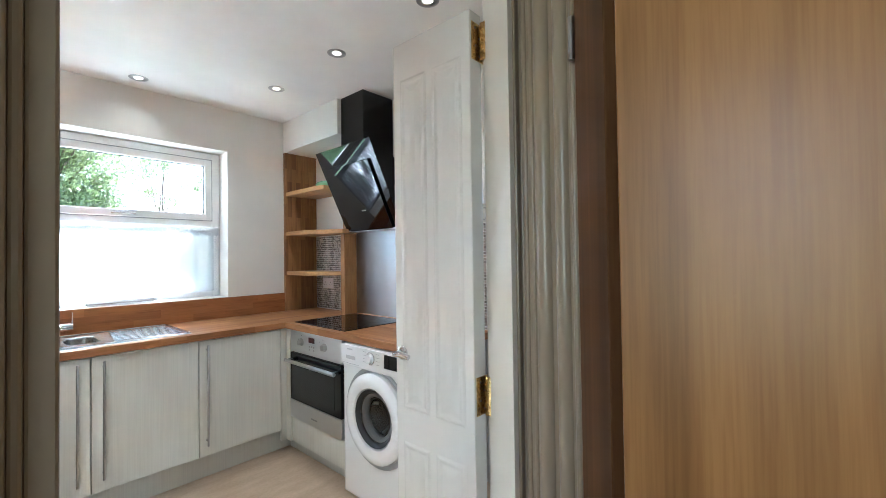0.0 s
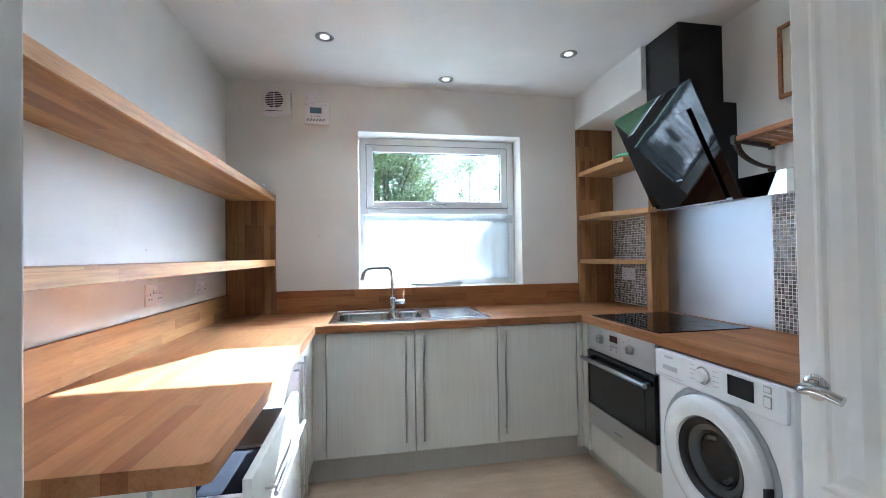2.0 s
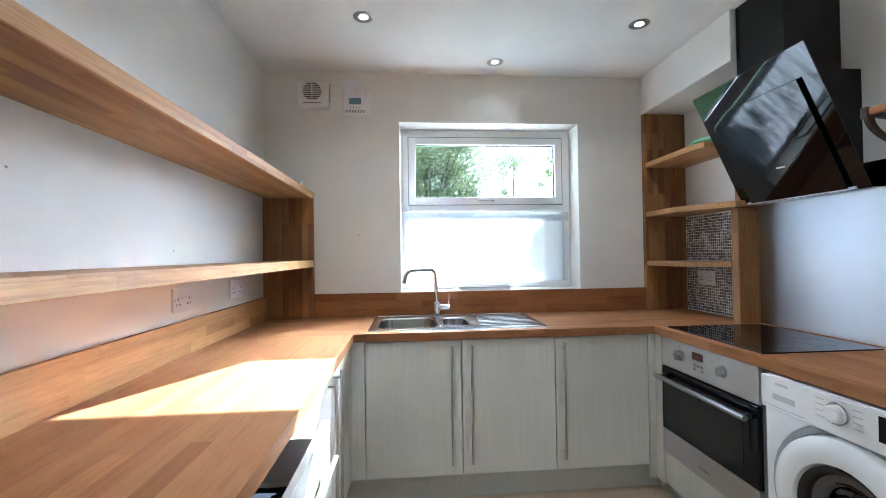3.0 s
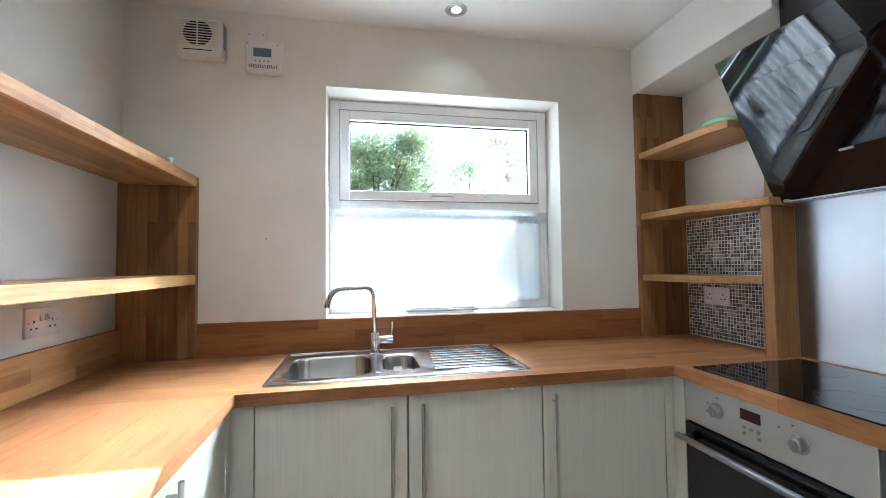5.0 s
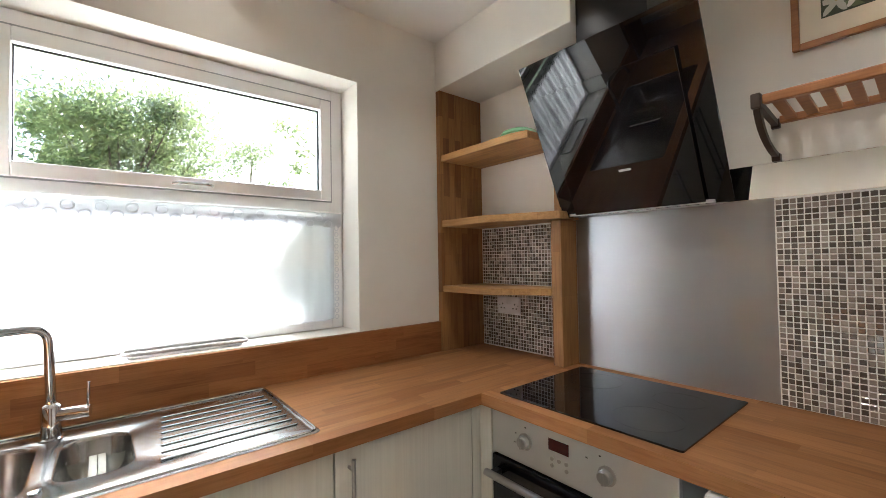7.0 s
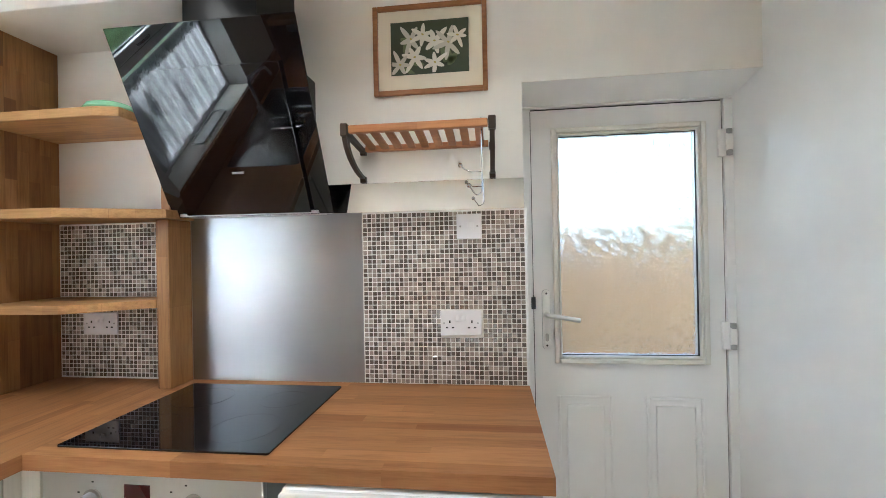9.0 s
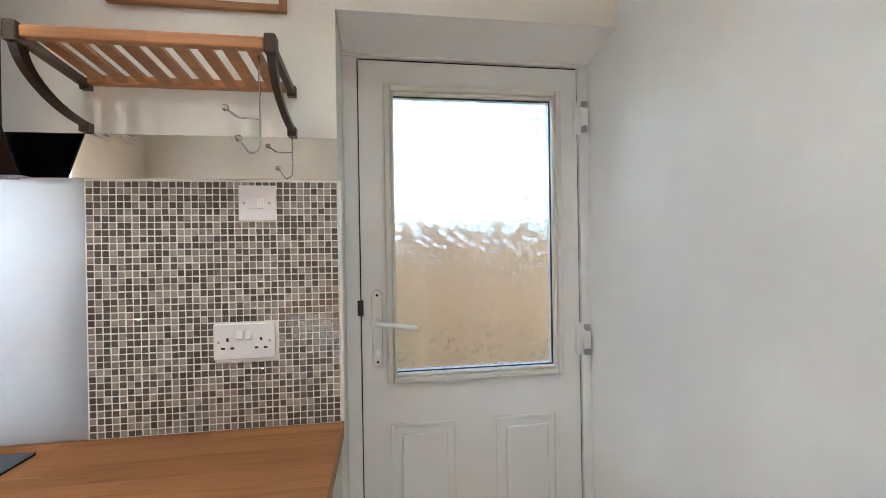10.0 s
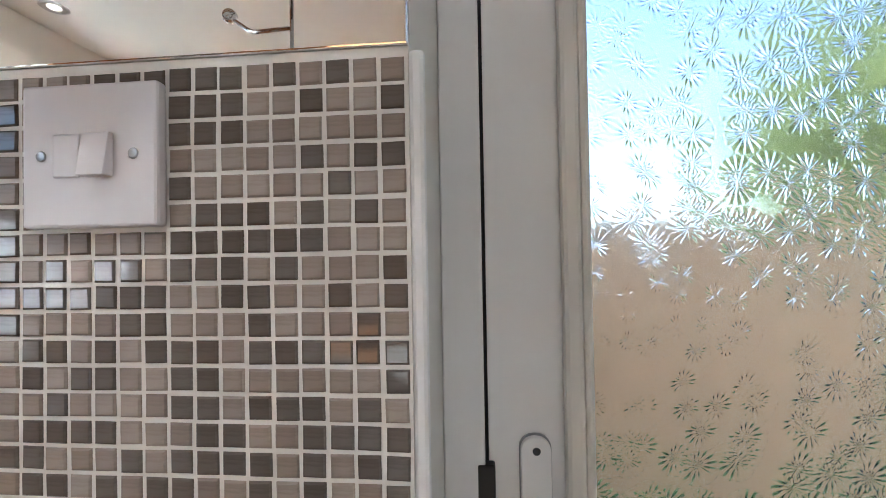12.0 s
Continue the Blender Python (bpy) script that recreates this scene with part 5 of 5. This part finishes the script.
part("lever", tube(arc(((BX - 0.008, 1.577, 1.128), (BX - 0.050, 1.577, 1.128), (BX - 0.054, 1.52, 1.122), (BX - 0.048, 1.455, 1.110)), 0.014), 0.0085, 12), UPVC, hp, smooth=True)
part("lever_boss", lathe((BX - 0.010, 1.577, 1.128), (-1, 0, 0), ((0, 0), (0.014, 0), (0.013, 0.012), (0, 0.013)), 20), UPVC, hp, smooth=True)
for z in (1.212, 1.003):
    part("screw", lathe((BX - 0.0102, 1.577, z), (-1, 0, 0), ((0, 0), (0.0042, 0), (0.0035, 0.0006), (0, 0.0003)), 12), BLACK, hp)
part("key_cylinder", prism(rounded(1.5705, 1.020, 1.5835, 1.052, 0.006, 4), "x", BX - 0.013, BX - 0.0101), SATIN, hp, "steel key cylinder")
fr = thing("door_frame", "white plastic back door frame", "door frame", (2.53, 1.26, 0), kind="structure")
part("jamb", box(BX - 0.012, DYB + 0.004, 0, BX + 0.05, DY1 - 0.0005, DZT + 0.005, 0.002), UPVC, fr)
part("jamb", box(BX - 0.012, YN + 0.0005, 0, BX + 0.05, DYA - 0.004, DZT + 0.005, 0.002), UPVC, fr)
part("head", box(BX - 0.012, YN + 0.0005, DZT + 0.006, BX + 0.05, DY1 - 0.0005, 1.99, 0.002), UPVC, fr)
part("gap_seal", boxes(((BX + 0.004, DYB + 0.0002, 0.02, BX + 0.04, DYB + 0.0039, DZT), (BX + 0.004, DYA - 0.0039, 0.02, BX + 0.04, DYA - 0.0002, DZT), (BX + 0.004, DYA, DZT + 0.0005, BX + 0.04, DYB, DZT + 0.0058))), SEAL, fr, "black rubber seal")
part("threshold", box(BX, YN, 0, BX + 0.05, DY1, 0.018), UPVC, fr)
part("strike", box(BX - 0.0135, DYB - 0.006, 1.150, BX - 0.0002, DYB + 0.012, 1.198, 0.002), BLACK, fr, "black latch keep")
for z in (1.732, 0.994):
    h = part("hinge", boxes(((BX - 0.016, 0.872, z, BX - 0.0005, 0.920, z + 0.105), (BX - 0.030, 0.876, z + 0.020, BX - 0.0165, 0.900, z + 0.085)), 0.002), UPVC, bd, "white flag hinge")
    # grey of these caps stands in for dark gap lines on a white hinge
    for dz in (0.002, 0.082):
        part("hinge_cap", lathe((BX - 0.024, 0.888, z + dz), (0, 0, 1), ((0, 0), (0.0105, 0), (0.0105, 0.02), (0, 0.021)), 14), GREYPL, h, smooth=True)
solo("reveal_edge_bead", box(XR - 0.004, DY1 - 0.0095, TOP + 0.002, XR + 0.003, DY1 + 0.0005, 1.539, 0.003), UPVC, "white tile edge trim", "trim", kind="structure")

# ---- outside ----
# unseen wall added to stop direct sun entering through the door glass
solo("yard_wall", box(XR + 0.26, 2.05, -0.2, 4.3, 2.25, 2.9), BRICKISH, "added unseen rendered wall that keeps sun off the back door", "wall", kind="structure")
solo("ground", box(-60, -60, -0.32, 60, 90, -0.205), GRASS, "mown garden grass", "ground", kind="structure")
fence = thing("garden_fence", "pale timber garden fence of upright boards", "fence", (4.6, 0, -0.2))
for y in (-6.0, -3.6, -1.2, 1.2, 3.6):
    part("post", box(4.64, y - 0.05, -0.2, 4.74, y + 0.05, 1.63, 0.004), FENCE, fence)
part("rail", box(4.622, -6.2, 0.15, 4.639, 5.2, 0.24), FENCE, fence)
part("rail", box(4.622, -6.2, 1.25, 4.639, 5.2, 1.34), FENCE, fence)
bm0 = box(4.60, 0, -0.18, 4.621, 0.147, 1.61, 0.003)
bmesh.ops.translate(bm0, verts=bm0.verts[:], vec=(-4.6, 0, 0.2))
board = finish("board", bm0, FENCE)
for i in range(76):
    b = new("board", board)
    b.parent = fence
    b.location = (0, -6.2 + i * 0.15, 0.004 * math.sin(i * 2.3))


def tree(label, base, height, radius, blobs, leaves, size, seed, stem=0.09, extra=()):
    """A tapered trunk, limbs to clumps, and leaves scattered in uneven clumps."""
    r = random.Random(seed)
    t = thing("tree", label, "tree", base)
    bx, by, bz = base
    bm, centres = bmesh.new(), []
    tube([(bx + 0.05 * math.sin(i), by, bz + height * 0.75 * i / 6) for i in range(7)], [stem * (1 - 0.12 * i) for i in range(7)], 8, bm)
    for k in range(blobs):
        a, h = r.uniform(0, math.tau), r.uniform(0.42, 1.0)
        rad = radius * r.uniform(0.25, 0.95) * (1.15 - 0.5 * abs(h - 0.6))
        c = Vector((bx + rad * math.cos(a), by + rad * math.sin(a), bz + height * h))
        centres.append((c, radius * r.uniform(0.16, 0.36)))
        s = Vector((bx, by, bz + height * h * 0.55))
        tube([s, s.lerp(c, 0.5) + Vector((0, 0, 0.12)), c], [stem * 0.35, stem * 0.2, stem * 0.06], 5, bm)
    for c, cr, n in extra:
        s = Vector((bx, by, bz + height * 0.6))
        centres += [(Vector(c), cr)] * n
        tube([s, s.lerp(Vector(c), 0.6), Vector(c)], [stem * 0.35, stem * 0.2, stem * 0.06], 5, bm)
    part("trunk", bm, BARK, t, "bare bark trunk and limbs")
    verts, faces = [], []
    for c, cr in centres:
        for k in range(leaves // blobs):
            d = Vector((r.gauss(0, 1), r.gauss(0, 1), r.gauss(0, 0.8)))
            p = c + d * cr * 0.62
            u = Vector((r.gauss(0, 1), r.gauss(0, 1), r.gauss(0, 1))).normalized()
            w = u.orthogonal().normalized()
            L = size * r.uniform(0.6, 1.3)
            i = len(verts)
            verts += [p - u * L, p + w * L * 0.45, p + u * L, p - w * L * 0.45]
            faces.append((i, i + 1, i + 2, i + 3))
    me = bpy.data.meshes.new("crown")
    me.from_pydata([tuple(v - Vector(base)) for v in verts], [], faces)
    me.materials.append(LEAF)
    cr = new("crown", me)
    cr.parent = t
    return tagged(cr, kind="stuff")


tree("broad leafy green garden tree", (0.85, 9.6, -0.2), 3.75, 1.15, 70, 56000, 0.040, 3)
twig = random.Random(12)
shade = []
for k in range(34):
    a, m = twig.uniform(0, math.tau), twig.random() ** 0.6
    x, z = 1.415 + 0.13 * m * math.cos(a) + 0.05 * m * math.sin(a), 1.32 + 0.19 * m * math.sin(a)
    shade.append((tuple(Vector((x, 3.735, z)) + Vector((0.65, 1.22, 0.778)) * 3.0), twig.uniform(0.03, 0.055), 2))
shade.append((tuple(Vector((1.15, 3.735, 1.36)) + Vector((0.65, 1.22, 0.778)) * 3.0), 0.03, 1))
tree("sparse tree with thin leafy branches", (3.7, 8.0, -0.2), 4.6, 0.9, 12, 700, 0.05, 8, 0.05, shade + [((2.72, 7.5, 3.1), 0.18, 1), ((2.80, 7.5, 2.82), 0.12, 1), ((2.70, 7.5, 2.62), 0.12, 1), ((2.52, 7.5, 3.15), 0.12, 1)])
tree("small young tree with few leaves", (2.87, 10.5, -0.2), 3.9, 0.75, 24, 5200, 0.035, 5, 0.04)
tree("dense green tree beyond the fence", (7.4, -3.95, -0.2), 4.9, 1.7, 60, 42000, 0.08, 11)

# ---- mosaic tiles ----
PITCH, TS, TD = 0.01713, 0.0143, 0.0058


def tile_mesh(name, material):
    s, c, d = TS / 2, TS / 2 - 0.0012, TD
    bm = bmesh.new()
    lowr = [bm.verts.new((0, y, z)) for y, z in ((-s, -s), (s, -s), (s, s), (-s, s))]
    mid = [bm.verts.new((-d + 0.001, y, z)) for y, z in ((-s, -s), (s, -s), (s, s), (-s, s))]
    top = [bm.verts.new((-d, y, z)) for y, z in ((-c, -c), (c, -c), (c, c), (-c, c))]
    for a, b in ((lowr, mid), (mid, top)):
        for i in range(4):
            bm.faces.new((a[i], a[(i + 1) % 4], b[(i + 1) % 4], b[i]))
    bm.faces.new(top)
    return finish(name, bm, material)


def tiled(name, label, y0, y1, z0, z1, holes, single):
    """Grout bed with tiles: those inside the stretch 'single' are parts, the rest one mesh."""
    bed = solo(name, box(XR - 0.0054, y0, z0, XR - 0.0003, y1, z1), GROUT, label, "tiles", kind="structure", at=(XR, y0, z0))
    r = random.Random(21 if single else 22)
    kinds = (tile_mesh("tile", TILE_GLASS), tile_mesh("tile", TILE_STONE))
    far, made = ([], []), 0
    ny, nz = int((y1 - y0) / PITCH), int((z1 - z0) / PITCH)
    oy, oz = 0.0008, (z1 - z0) - nz * PITCH - 0.0048
    for j in range(nz):
        for i in range(ny):
            y, z = y0 + oy + (i + 0.5) * PITCH, z0 + oz + (j + 0.5) * PITCH
            if any(a - TS * 0.3 < y < b + TS * 0.3 and c - TS * 0.3 < z < e + TS * 0.3 for a, b, c, e in holes):
                continue
            k = 0 if r.random() < 0.56 else 1
            y, z = y + r.uniform(-1, 1) * 0.0005, z + r.uniform(-1, 1) * 0.0005
            tilt = (r.uniform(-1, 1) * 0.025, r.uniform(-1, 1) * 0.025)
            if single and y < single[0] and z > single[1] and made < 300:
                ob = new("tile", kinds[k])
                ob.parent = bed
                ob.location = (-0.001, y - y0, z - z0)
                ob.rotation_euler = (r.uniform(-1, 1) * 0.02, tilt[0], tilt[1])
                made += 1
            else:
                far[k].append((y, z, tilt))
    for k, mt in ((0, TILE_GLASS_J), (1, TILE_STONE_J)):
        src = kinds[k]
        co = np.array([v.co[:] for v in src.vertices])
        fc = [tuple(p.vertices) for p in src.polygons]
        verts, faces = [], []
        for y, z, (ta, tb) in far[k]:
            n0 = len(verts)
            verts += [(cx - 0.001 + cy * tb * 0.5 + cz * ta * 0.5, cy + y - y0, cz + z - z0) for cx, cy, cz in co]
            faces += [tuple(n0 + q for q in f) for f in fc]
        me = bpy.data.meshes.new("tile_field")
        me.from_pydata(verts, [], faces)
        me.materials.append(mt)
        ob = new("tile_field", me)
        ob.parent = bed
        tagged(ob, kind="stuff")
    return bed


tiled("tile_wall", "brown and grey glass and stone mosaic tiles", 1.672, 2.2745, TOP + 0.001, 1.540, ((1.828, 1.915, 1.436, 1.522), (1.836, 1.980, 1.084, 1.170)), (1.96, 1.225))
tiled("tile_wall", "brown and grey mosaic tiles behind corner shelves", 3.027, 3.562, TOP + 0.001, 1.528, (), None)
